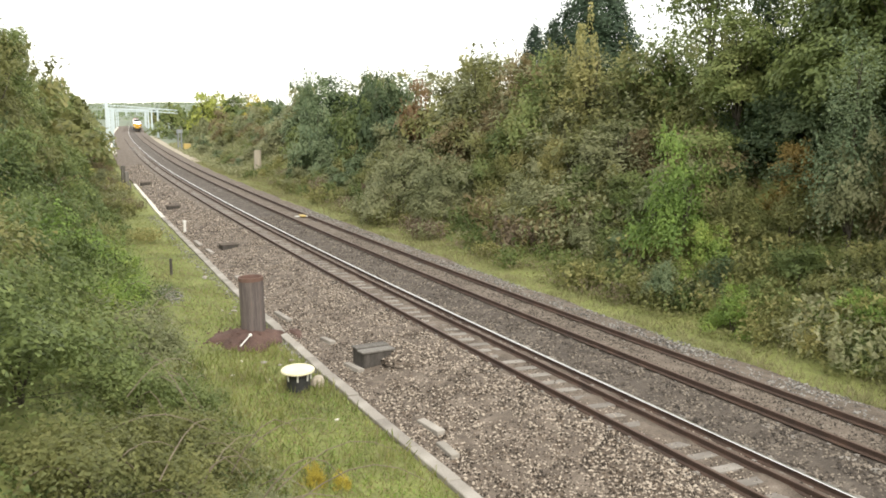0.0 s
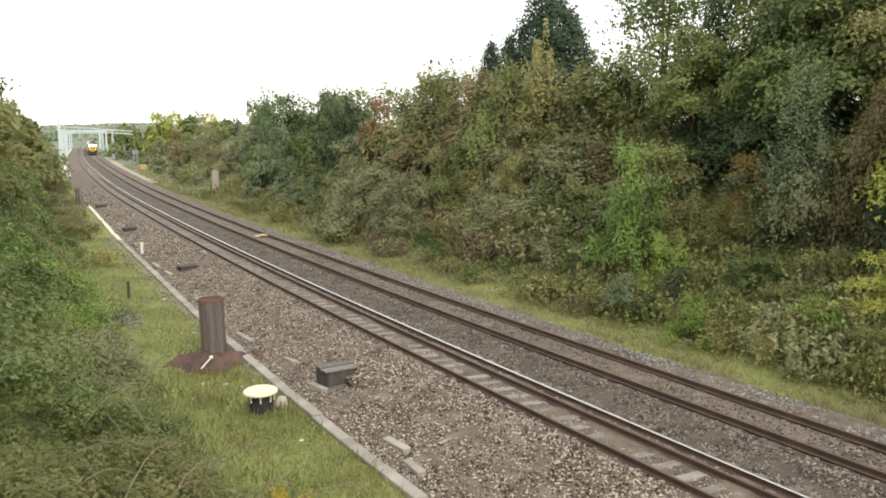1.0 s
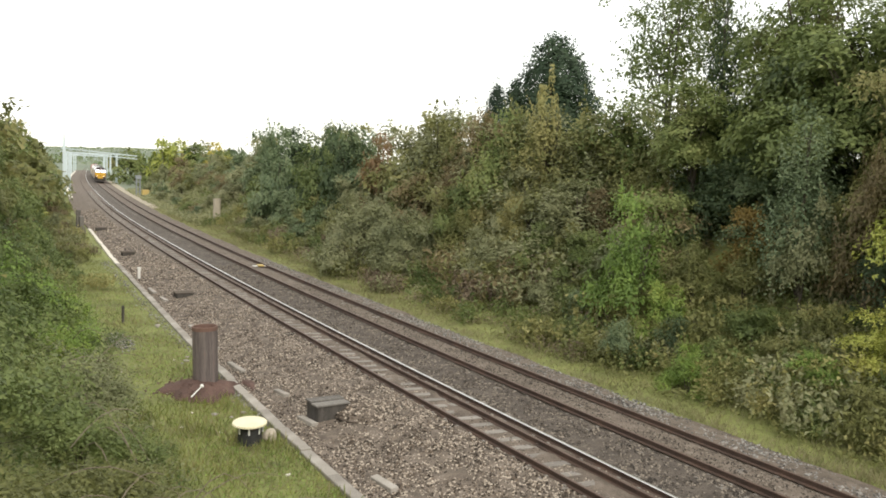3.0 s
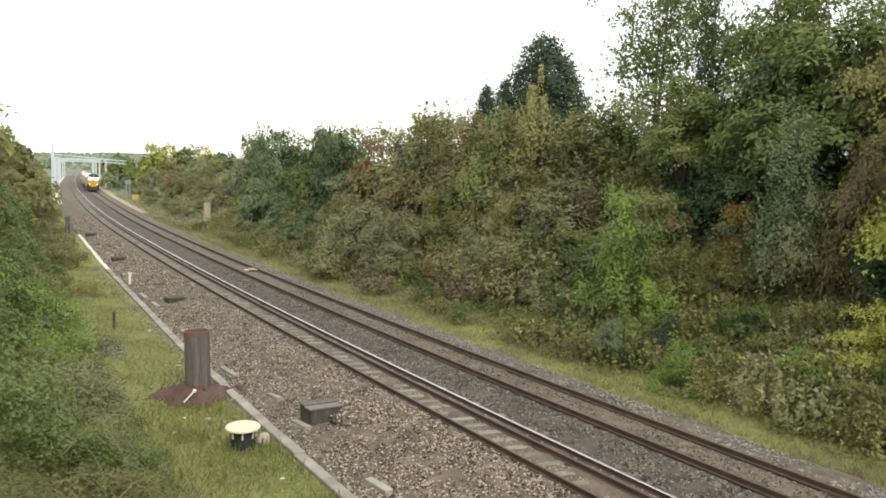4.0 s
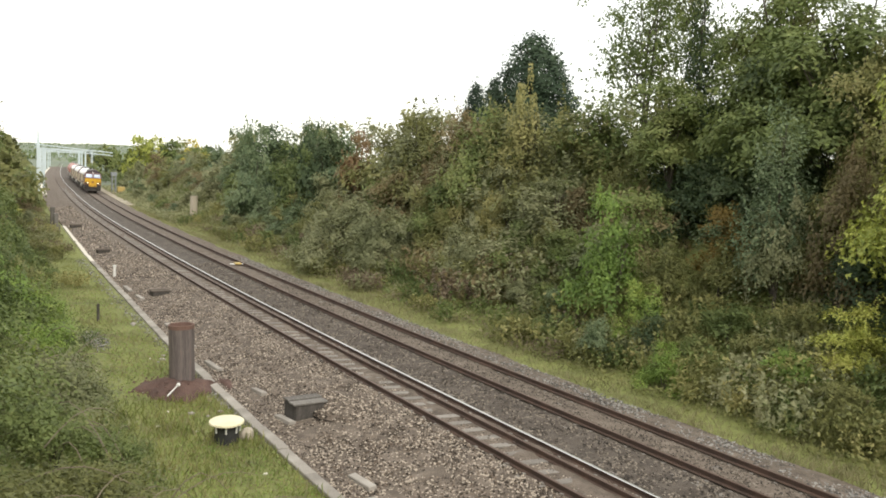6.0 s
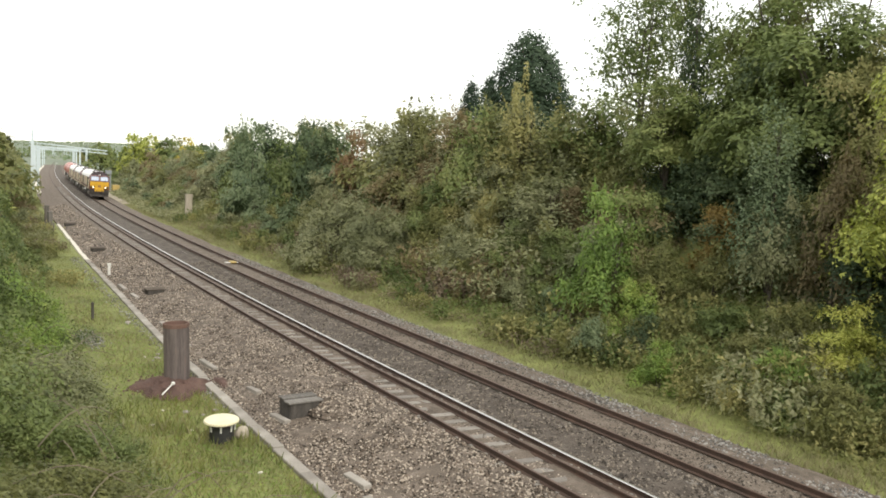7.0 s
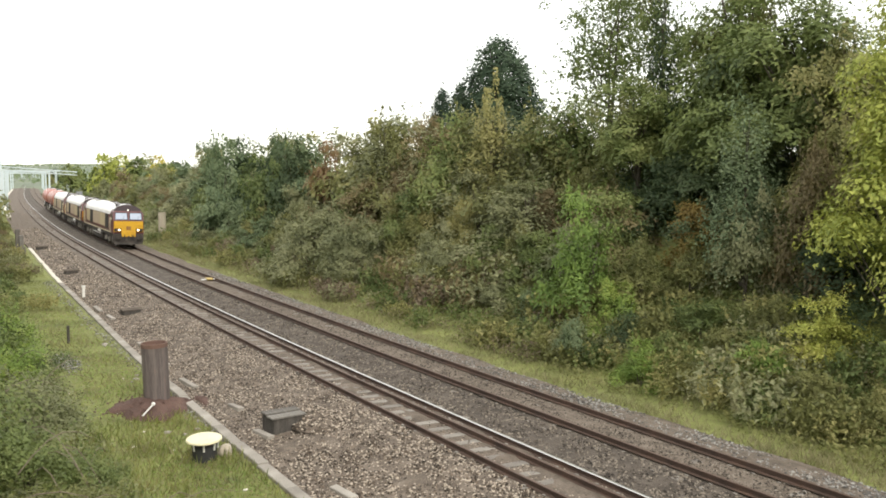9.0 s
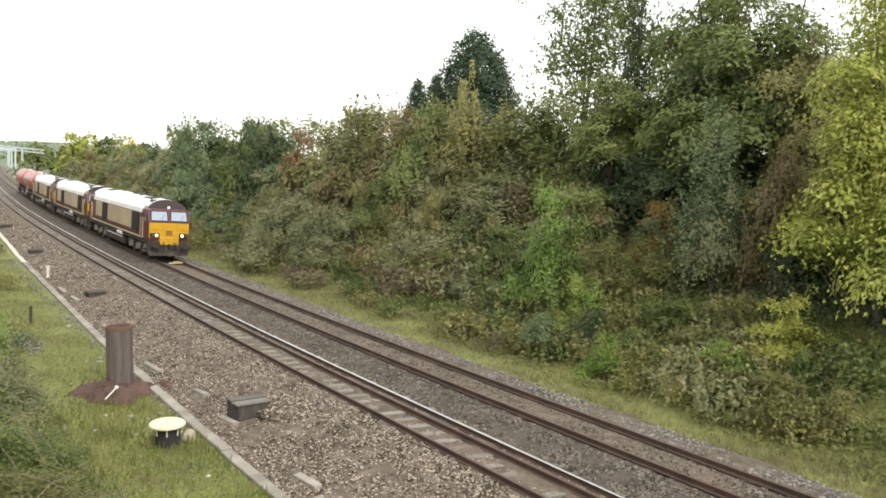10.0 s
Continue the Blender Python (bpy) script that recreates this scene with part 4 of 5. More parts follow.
def build_spoil():
    rng = np.random.default_rng(9)
    verts, faces = [(0, 0, 0.34)], []
    n, rings = 40, 9
    for r in range(1, rings + 1):
        for i in range(n):
            a = 2 * math.pi * i / n
            rad = r / rings * (1.42 + 0.2 * math.sin(3 * a + 0.5) + 0.12 * math.sin(7 * a))
            h = 0.34 * (1 - (r / rings) ** 1.5) + (float(rng.normal(0, 0.022)) if r < rings else -0.1)
            verts.append((rad * math.cos(a) * 0.86, rad * math.sin(a) * 0.95, h))
    faces += [(0, 1 + i, 1 + (i + 1) % n) for i in range(n)]
    for r in range(rings - 1):
        for i in range(n):
            a, b = 1 + r * n + i, 1 + r * n + (i + 1) % n
            faces.append((a, a + n, b + n, b))
    ob = mesh_object("soil_mound", verts, faces, SPOIL, smooth_faces=True)
    ob.matrix_basis = Matrix.Translation(soil(-5.15, 25.0))
    tagged(ob, "mound of red-brown soil round a rusty pile", "soil mound")
    # red soil spilt over the kerb on to the ballast
    verts, faces = [(0, 0, 0.07)], []
    for r, h in ((0.5, 0.055), (1.0, -0.06)):
        for i in range(24):
            a = 2 * math.pi * i / 24
            rad = r * (1 + 0.22 * math.sin(3 * a + 1) + 0.1 * math.sin(5 * a))
            verts.append((0.2 * rad * math.cos(a), 0.85 * rad * math.sin(a), h + (float(rng.normal(0, 0.012)) if r < 1 else 0)))
    faces = [(0, 1 + i, 1 + (i + 1) % 24) for i in range(24)] + [(1 + i, 25 + i, 25 + (i + 1) % 24, 1 + (i + 1) % 24) for i in range(24)]
    spill = mesh_object("soil_spill", verts, faces, SPOIL, smooth_faces=True)
    spill.matrix_basis = Matrix.Translation(at(-3.62, 25.2, float(bed_z(-3.62)) + 0.01)) @ pose(0, 0, 0, 0, -8, heading(25))
    tagged(spill, "thin spill of red-brown soil on the ballast edge", "soil")
    clods = []
    for _ in range(90):
        a, d = rng.uniform(0, 6.28), rng.uniform(0.3, 1.8)
        clods.append((d * math.cos(a), d * math.sin(a), 0.34 * (1 - (min(d, 1.6) / 1.7) ** 1.5) + 0.01))
    stones("soil_clods", np.array(clods) + np.array(soil(-5.22, 25.1)), rng.uniform(0.03, 0.08, 90), SPOIL, 41, "loose red-brown soil clods on the grass")


def build_ballast_bank():
    """Ballast thrown up against the back of the nearest catchpit."""
    rng = np.random.default_rng(19)
    c = at(-1.75, 20.9, float(bed_z(-1.75)))
    verts, faces, n, rings = [(0, 0, 0.36)], [], 24, 6
    for r in range(1, rings + 1):
        for i in range(n):
            a = 2 * math.pi * i / n
            verts.append((r / rings * 0.85 * math.cos(a), r / rings * 1.25 * math.sin(a), 0.36 * (1 - (r / rings) ** 1.4) - 0.04 * (r == rings) + float(rng.normal(0, 0.012))))
    faces += [(0, 1 + i, 1 + (i + 1) % n) for i in range(n)]
    for r in range(rings - 1):
        for i in range(n):
            a, b = 1 + r * n + i, 1 + r * n + (i + 1) % n
            faces.append((a, a + n, b + n, b))
    ob = mesh_object("ballast_mound", verts, faces, BALLAST, smooth_faces=True)
    ob.matrix_basis = Matrix.Translation(c)
    tagged(ob, "mound of crushed stone against a catchpit box", "ballast", kind="structure")
    k = 900
    a, d = rng.uniform(0, 6.28, k), np.sqrt(rng.random(k))
    pts = np.stack([0.85 * d * np.cos(a), 1.25 * d * np.sin(a), 0.36 * (1 - d ** 1.4) + 0.012], 1) + np.array(c)
    stones("ballast_stones", pts, rng.uniform(0.03, 0.062, k), STONE, 20, "loose angular ballast stones against the catchpit")


def stones(name, pts, sizes, mat, seed, label):
    """Angular chips bedded in what they lie on, joined."""
    rng = np.random.default_rng(seed)
    n = len(pts)
    base = np.array([(1, 0, 0), (0, 1, 0), (-1, 0, 0), (0, -1, 0), (0, 0, 1)], float)
    v = base[None] * rng.uniform(0.5, 1.0, (n, 5, 1)) * np.stack([rng.uniform(0.8, 1.7, n), rng.uniform(0.4, 0.85, n), rng.uniform(0.35, 0.8, n)], 1)[:, None]
    v[:, :4, 2] = -0.35
    q = rng.normal(size=(n, 3)) * 0.3
    q[:, 2] = rng.uniform(0, 6.28, n)
    cx, sx, cy, sy, cz, sz = np.cos(q[:, 0]), np.sin(q[:, 0]), np.cos(q[:, 1]), np.sin(q[:, 1]), np.cos(q[:, 2]), np.sin(q[:, 2])
    o = np.zeros(n)
    e = np.ones(n)
    rx = np.stack([e, o, o, o, cx, -sx, o, sx, cx], 1).reshape(n, 3, 3)
    ry = np.stack([cy, o, sy, o, e, o, -sy, o, cy], 1).reshape(n, 3, 3)
    rz = np.stack([cz, -sz, o, sz, cz, o, o, o, e], 1).reshape(n, 3, 3)
    v = np.einsum("nij,nvj->nvi", rz @ ry @ rx, v) * sizes[:, None, None] + pts[:, None]
    tri = np.array([(0, 1, 4), (1, 2, 4), (2, 3, 4), (3, 0, 4)])
    f = (tri[None] + 5 * np.arange(n)[:, None, None]).reshape(-1, 3)
    me = bpy.data.meshes.new(name)
    me.vertices.add(n * 5)
    me.vertices.foreach_set("co", v.astype(np.float32).ravel())
    me.loops.add(len(f) * 3)
    me.loops.foreach_set("vertex_index", f.astype(np.int32).ravel())
    me.polygons.add(len(f))
    me.polygons.foreach_set("loop_start", np.arange(len(f), dtype=np.int32) * 3)
    me.materials.append(mat)
    me.update(calc_edges=True)
    return tagged(new(name, me), label, "stones", kind="stuff")


def build_stones():
    rng = np.random.default_rng(12)

    def strip(o0, o1, y0, y1, n, power=1.7):
        y = y0 + (y1 - y0) * rng.random(n) ** power
        o = np.maximum(rng.uniform(o0, o1, n), kerb_off(y) + 0.17)
        x = np.interp(y, YS, _x) + o * np.sqrt(1 + np.interp(y, YS, _s) ** 2)
        return np.stack([x, y, bed_z(o) + rise(y) + rng.uniform(-0.012, 0.03, n)], 1)
    stones("ballast_stones", strip(-3.95, -0.12, 8, 60, 48000), rng.uniform(0.024, 0.056, 48000), STONE, 13, "loose angular ballast stones on the shoulder")
    stones("ballast_stones", strip(1.62, 3.45, 5, 55, 16000), rng.uniform(0.028, 0.06, 16000), STONE_DARK, 14, "darker ballast stones between the tracks")
    stones("ballast_stones", strip(5.25, 7.2, 4, 60, 10000), rng.uniform(0.03, 0.065, 10000), STONE_GREY, 15, "grey ballast stones on the far shoulder")
    stones("ballast_stones", strip(-3.6, -0.6, 48, 115, 8000, 1.0), rng.uniform(0.05, 0.1, 8000), STONE, 18, "coarse ballast stones on the shoulder further off")
    p = strip(0.1, 1.4, 8, 45, 7000)
    stones("ballast_stones", p + np.array([0, 0, -0.01]), rng.uniform(0.02, 0.045, 7000), STONE, 16, "ballast stones among the sleepers")
    p = strip(3.7, 5.0, 6, 45, 7000)
    stones("ballast_stones", p + np.array([0, 0, 0.012]), rng.uniform(0.022, 0.05, 7000), STONE_DARK, 17, "ballast stones among the sleepers")


STONE_DARK = material("ballast_dark", [(0.035, 0.028, 0.022), (0.078, 0.063, 0.049), (0.125, 0.102, 0.08), (0.24, 0.205, 0.165)], 0.9, 0, 0.6, 30, 0.3, 0, 0.8)
STONE_GREY = material("ballast_grey", [(0.07, 0.064, 0.058), (0.125, 0.117, 0.106), (0.19, 0.18, 0.165), (0.3, 0.288, 0.265)], 0.9, 0, 0.6, 30, 0.3, 0, 0.8)


def build_manhole():
    root = tagged(new("drain_marker"), "round cream-topped cover on a black drum in the grass", "cover")
    root.matrix_basis = Matrix.Translation(soil(-5.14, 19.8))
    bm = bmesh.new()
    tube(bm, (0, 0, -0.2), (0, 0, 0.4), 0.3, 0.29, 28)
    part("drum", bm, BLACK, root)
    bm = bmesh.new()
    tube(bm, (0, 0, 0.4), (0, 0, 0.5), 0.26, 0.27, 28)
    part("collar", bm, RUST_RIM, root, "rusty collar")
    bm = bmesh.new()
    tube(bm, (0, 0, 0.5), (0, 0, 0.55), 0.43, 0.42, 36)
    bmesh.ops.bevel(bm, geom=[e for e in bm.edges if e.calc_face_angle(0) > 1], offset=0.012, segments=2, affect="EDGES")
    ob = part("lid", bm, CREAM, root, "cream painted round lid")
    ob.matrix_basis = pose(0, 0, 0, 2.5, -2, 0)
    for a in (200, 250, 300, 340):
        c, s = math.cos(radians(a)), math.sin(radians(a))
        bm = bmesh.new()
        tube(bm, (0.305 * c, 0.305 * s, 0.28), (0.33 * c, 0.33 * s, 0.48), 0.022, 0.022, 8)
        part("bolt", bm, WHITE, root, "pale bolt")
    bm = bmesh.new()
    bmesh.ops.create_icosphere(bm, subdivisions=2, radius=0.2, matrix=Matrix.Translation((0, 0, 0.08)) @ Matrix.Diagonal((1, 0.8, 1.1, 1)))
    for v in bm.verts:
        v.co *= 1 + 0.2 * noise.noise(v.co * 6)
    stone = part("broken_block", bm, PALE_PILE)
    stone.matrix_basis = Matrix.Translation(soil(-4.62, 19.85))
    tagged(stone, "rough broken pale concrete block in the grass", "concrete block")


def build_catchpit(off, y, size=1.0, lid=None):
    """A timber-lidded drainage pit set into the ballast shoulder."""
    root = tagged(new("catchpit_box"), "weathered grey box with a plank lid in the ballast", "catchpit", "catchpits along the ballast")
    z = float(bed_z(off))
    root.matrix_basis = Matrix.Translation(at(off, y, z)) @ pose(0, 0, 0, 0, 0, heading(y) + 4) @ Matrix.Diagonal((size, size, size, 1))
    w, l, h = 0.42, 0.36, 0.4 if lid is None else 0.2
    lid = lid or TIMBER
    for name, d in (("front_wall", (-w, w, -l, -l + 0.07, -0.35, h)), ("back_wall", (-w, w, l - 0.07, l, -0.25, h)), ("side_wall", (-w, -w + 0.07, -l + 0.072, l - 0.072, -0.25, h)), ("side_wall", (w - 0.07, w, -l + 0.072, l - 0.072, -0.25, h))):
        boxed(name, d, DARK_TIMBER, root, bevel=0.012)
    for i in range(4):
        y0 = -l - 0.04 + i * 0.19
        ob = boxed("lid_plank", (-w - 0.06, w + 0.1, 0, 0.175, 0, 0.05), lid, root, bevel=0.008)
        ob.matrix_basis = pose(0, y0, h + 0.004 + (0.03 if i > 1 else 0), random.Random(i).uniform(-3, 3), random.Random(i + 9).uniform(-2, 2), random.Random(i + 5).uniform(-2, 2))


def build_small_things():
    rng = random.Random(77)
    # white marker post by the kerb
    root = tagged(new("marker_post"), "short white marker post beside the kerb", "marker post")
    root.matrix_basis = Matrix.Translation(at(-3.25, 50.8, -0.42))
    boxed("shaft", (-0.075, 0.075, -0.06, 0.06, -0.15, 0.55), WHITE, root, bevel=0.02)
    boxed("cap", (-0.1, 0.1, -0.085, 0.085, 0.552, 0.66), WHITE, root, bevel=0.015)
    # thin stakes in the verge
    for off, y, h, mat in ((-5.8, 36.9, 0.75, DARK_TIMBER), (-4.3, 80.5, 1.7, TIMBER), (-4.35, 84.5, 2.0, TIMBER), (-4.15, 78.5, 0.9, TIMBER)):
        bm = bmesh.new()
        k = 0.05 if h < 1 else 0.17
        box(bm, -k, k, -k, k, -0.3, h, 0.02)
        ob = part("timber_post", bm, mat)
        ob.matrix_basis = Matrix.Translation(soil(off, y)) @ pose(0, 0, 0, rng.uniform(-3, 3), rng.uniform(-3, 3), rng.uniform(0, 40))
        tagged(ob, "dark weathered timber post by the kerb" if h > 1 else "thin old wooden stake in the grass", "post")
    # broken kerb lengths in the ballast edge
    for off, y, ln, turn in ((-3.05, 23.7, 0.75, 6), (-3.28, 20.8, 0.85, 8), (-3.43, 27.4, 1.4, 4), (-3.3, 34.5, 1.6, 2), (-3.35, 31.0, 1.3, -2), (-3.3, 45.5, 1.8, 1), (-3.3, 15.9, 0.9, 5), (-3.55, 14.6, 0.8, -4), (-3.2, 42.5, 1.2, 3)):
        ob = boxed("concrete_offcut", (-0.1, 0.1, -ln / 2, ln / 2, -0.06, 0.07), CONCRETE, bevel=0.015)
        ob.matrix_basis = Matrix.Translation(at(off, y, float(bed_z(off)) + 0.02)) @ pose(0, 0, 0, rng.uniform(-2, 2), rng.uniform(-6, 6), heading(y) + turn)
        tagged(ob, "broken pale concrete length lying in ballast", "concrete offcut", "concrete offcuts by the kerb")
    # white stick on the soil heap
    root = tagged(new("white_stake"), "white knobbed stake leaning on red soil", "stake")
    root.matrix_basis = Matrix.Translation(soil(-5.62, 24.0) + Vector((0, 0, 0.15))) @ pose(0, 0, 0, 0, 62, 35)
    bm = bmesh.new()
    tube(bm, (0, 0, -0.05), (0, 0, 0.42), 0.022, 0.02, 8)
    part("shaft", bm, WHITE, root)
    bm = bmesh.new()
    bmesh.ops.create_icosphere(bm, subdivisions=2, radius=0.06, matrix=Matrix.Translation((0, 0, 0.45)))
    part("knob", bm, WHITE, root)
    # scraps of pale rubble in the verge
    for off, y, s in ((-4.56, 35.8, 0.12), (-4.62, 35.5, 0.08), (-4.75, 29.0, 0.1), (-4.95, 28.7, 0.07), (-5.1, 29.3, 0.06), (-4.6, 29.6, 0.08), (-6.1, 25.0, 0.07), (-5.35, 22.4, 0.09), (-5.0, 22.0, 0.07), (-5.6, 20.8, 0.05), (-5.0, 17.3, 0.06), (-6.4, 21.6, 0.05), (-4.6, 22.3, 0.08), (-5.9, 22.8, 0.05), (-7.0, 28, 0.05)):
        bm = bmesh.new()
        bmesh.ops.create_icosphere(bm, subdivisions=1, radius=s, matrix=Matrix.Diagonal((1.3, 0.8, 0.55, 1)))
        for v in bm.verts:
            v.co *= 1 + 0.35 * noise.noise(v.co * 9 + Vector((y, off, 0)))
        ob = part("rubble_stone", bm, PALE_CONCRETE if s < 0.07 else CONCRETE)
        ob.matrix_basis = Matrix.Translation(soil(off, y) + Vector((0, 0, s * 0.3))) @ pose(0, 0, 0, 0, 0, rng.uniform(0, 360))
        tagged(ob, "pale chalky stone lying in the grass", "stone", "pale stones in the verge")
    # yellow greasing unit on the far track
    root = tagged(new("rail_greaser"), "small yellow rail greasing unit in the far track", "rail greaser")
    root.matrix_basis = Matrix.Translation(at(4.75, 53.6, -0.17)) @ pose(0, 0, 0, 0, 0, heading(55))
    boxed("tank", (-0.2, 0.2, -0.28, 0.28, 0.0, 0.12), YELLOW_KIT, root, bevel=0.03)
    boxed("plate", (-0.5, 0.42, -0.12, 0.12, 0.001, 0.05), WHITE, root, bevel=0.01)
    # grey signal stub with a yellow cabinet beyond the far track
    root = tagged(new("signal_post"), "grey lattice stub post beside a yellow equipment box", "signal post")
    root.matrix_basis = Matrix.Translation(soil(8.4, 161))
    for sx in (-0.3, 0.3):
        for sy in (-0.3, 0.3):
            boxed("leg", (sx - 0.08, sx + 0.08, sy - 0.08, sy + 0.08, -0.2, 3.2), DULL_STEEL, root)
    for z in (0.8, 1.7, 2.6):
        boxed("brace", (-0.4, 0.4, -0.36, 0.36, z, z + 0.12), DULL_STEEL, root)
    boxed("head", (-0.5, 0.5, -0.4, 0.4, 3.202, 3.9), DULL_STEEL, root, bevel=0.05)
    root = tagged(new("equipment_cabinet"), "yellow trackside equipment box on a pale concrete base", "cabinet")
    root.matrix_basis = Matrix.Translation(soil(9.6, 160.5))
    boxed("plinth", (-1.6, 1.3, -0.8, 0.8, -0.2, 0.2), PALE_PILE, root, bevel=0.05)
    boxed("housing", (-0.6, 0.6, -0.4, 0.4, 0.202, 1.2), YELLOW_KIT, root, bevel=0.06)
    # gravel spilt on the verge
    g = np.random.default_rng(51)
    n = 700
    o, y = -6.55 + g.normal(size=n) * 0.28, 32.9 + g.normal(size=n) * 0.8
    x = np.interp(y, YS, _x) + o
    stones("spilt_gravel", np.stack([x, y, ground_z(o, y) + 0.03], 1), g.uniform(0.03, 0.07, n), STONE_GREY, 52, "patch of grey gravel spilt on the grass")
    n = 900
    y = g.uniform(20, 60, n)
    o = -4.25 + g.normal(size=n) * 0.18
    x = np.interp(y, YS, _x) + o
    stones("spilt_gravel", np.stack([x, y, ground_z(o, y) + 0.03], 1), g.uniform(0.03, 0.07, n), STONE_GREY, 53, "grey gravel along the grass side of the kerb")


# ---- overhead line structures ----
def mast(parent, base, height, w=0.28):
    """A tall H-section mast with a base plate."""
    bm = bmesh.new()
    box(bm, -w / 2, w / 2, -w / 2, -w / 2 + 0.05, 0.06, height)
    box(bm, -w / 2, w / 2, w / 2 - 0.05, w / 2, 0.06, height)
    box(bm, -0.03, 0.03, -w / 2 + 0.051, w / 2 - 0.051, 0.06, height)
    m = part("mast", bm, STEEL, parent)
    m.matrix_basis = Matrix.Translation(base)
    f = boxed("base_plate", (-w, w, -w, w, -0.3, 0.058), CONCRETE, m)
    return m


def build_portal(y, right_off=8.8, left_off=-3.5, legs=0.36):
    root = tagged(new("gantry_portal"), "pale galvanised overhead line portal across both tracks", "gantry", "overhead line portals")
    a, b = at(left_off, y), at(right_off, y)
    root.matrix_basis = Matrix.Translation(a) @ pose(0, 0, 0, 0, 0, math.degrees(math.atan2(b.y - a.y, b.x - a.x)))
    span = (b - a).length
    for x in (0, span):
        for d in (-0.45, 0.45):
            mast(root, (x, d, -0.4), 7.6, legs)
    bm = bmesh.new()
    for d in (-0.4, 0.4):
        for z in (6.5, 7.2):
            box(bm, -0.3, span + 0.3, d - 0.09, d + 0.09, z, z + 0.2)
    part("beam", bm, STEEL, root)
    n = int(span / 0.9)
    for d in (-0.4, 0.4):
        bm = bmesh.new()
        for i in range(n):
            x0, x1 = span * i / n, span * (i + 1) / n
            tube(bm, (x0, d, 6.57 if i % 2 else 7.27), (x1, d, 7.27 if i % 2 else 6.57), 0.04, 0.04, 5)
        part("lattice", bm, STEEL, root)
    for x in (span * 0.35, span * 0.68):
        bm = bmesh.new()
        tube(bm, (x, 0, 6.5), (x, 0, 5.2), 0.06, 0.05, 6)
        tube(bm, (x, 0, 5.3), (x + 1.1, 0, 5.1), 0.03, 0.03, 6)
        part("drop_arm", bm, STEEL, root)


def build_overhead_line():
    root = tagged(new("anchor_mast"), "tall twin-legged pale steel anchor mast by the near track", "mast")
    root.matrix_basis = Matrix.Translation(at(-3.55, 156)) @ pose(0, 0, 0, 0, 0, heading(156))
    mast(root, (-0.45, 0, -0.45), 8.6, 0.5)
    mast(root, (0.42, 0.5, -0.45), 7.6, 0.34)
    bm = bmesh.new()
    tube(bm, (-0.45, 0, 8.1), (-0.5, 0, 10.6), 0.2, 0.05, 8)
    part("spike", bm, STEEL, root)
    for drop in (0.0, 0.55):
        bm = bmesh.new()
        tube(bm, (-1.0, 0, 7.75 - drop), (11.6, 4.5, 6.95 - drop), 0.08, 0.08, 6)
        part("boom", bm, STEEL, root)
    bm = bmesh.new()
    for i in range(12):
        a, b = i / 12, (i + 1) / 12
        tube(bm, (-1.0 + 12.6 * a, 4.5 * a, 7.75 - 0.8 * a - 0.55 * (i % 2)), (-1.0 + 12.6 * b, 4.5 * b, 7.75 - 0.8 * b - 0.55 * ((i + 1) % 2)), 0.035, 0.035, 5)
    part("lattice", bm, STEEL, root)
    boxed("counterweight", (-0.9, 0.0, -0.45, 0.45, 0.3, 0.75), WHITE, root, bevel=0.04)
    bm = bmesh.new()
    for z in range(1, 8):
        tube(bm, (-0.4, 0.1, z), (0.42, 0.45, z + 0.55), 0.035, 0.035, 5)
    part("bracing", bm, STEEL, root)
    for y in (240, 290, 340, 390, 435):
        build_portal(y)
    for y in (200, 262):
        m = tagged(new("line_mast"), "pale steel overhead line mast beside the track", "mast", "single masts")
        m.matrix_basis = Matrix.Translation(at(-3.6, y))
        mast(m, (0, 0, -0.45), 7.6, 0.28)
        bm = bmesh.new()
        tube(bm, (0, 0, 6.6), (2.9, 0, 6.9), 0.05, 0.05, 6)
        tube(bm, (0, 0, 5.6), (2.6, 0, 6.8), 0.04, 0.04, 6)
        part("cantilever", bm, STEEL, m)


# ---- the train: three diesel locomotives and two red tank wagons ----
MAROON = material("maroon_paint", [(0.075, 0.018, 0.02), (0.11, 0.026, 0.028), (0.13, 0.04, 0.04)], 0.4, 0, 1.2, 14, 0.05)
DOME = material("dome_dark", [(0.014, 0.007, 0.008), (0.03, 0.011, 0.012)], 0.5, 0, 2, 14, 0.05)
GOLD = material("gold_paint", [(0.42, 0.33, 0.2), (0.54, 0.44, 0.28), (0.6, 0.51, 0.34)], 0.45, 0, 1.0, 12, 0.05)
TAN = material("faded_tan", [(0.38, 0.28, 0.2), (0.48, 0.37, 0.265), (0.54, 0.43, 0.31)], 0.5, 0, 1.0, 12, 0.05)
NOSE_YELLOW = material("warning_yellow", [(0.46, 0.25, 0.02), (0.6, 0.34, 0.022), (0.66, 0.4, 0.03)], 0.4, 0, 1.5, 18, 0.04)
WEATHERED = material("weathered_yellow", [(0.2, 0.09, 0.03), (0.34, 0.17, 0.04)], 0.6, 0, 5, 25, 0.05)
ROOF_GREY = material("roof_pale_grey", [(0.62, 0.61, 0.6), (0.78, 0.77, 0.76), (0.83, 0.82, 0.81)], 0.4, 0.0, 0.8, 10, 0.06)
FRAME_BLACK = material("frame_grime", [(0.014, 0.012, 0.011), (0.045, 0.038, 0.032), (0.12, 0.1, 0.082)], 0.75, 0, 2.5, 22, 0.25)
GRILLE = material("grille_dark", [(0.012, 0.01, 0.01), (0.028, 0.022, 0.022)], 0.6, 0.2, 3, 40, 0.3)
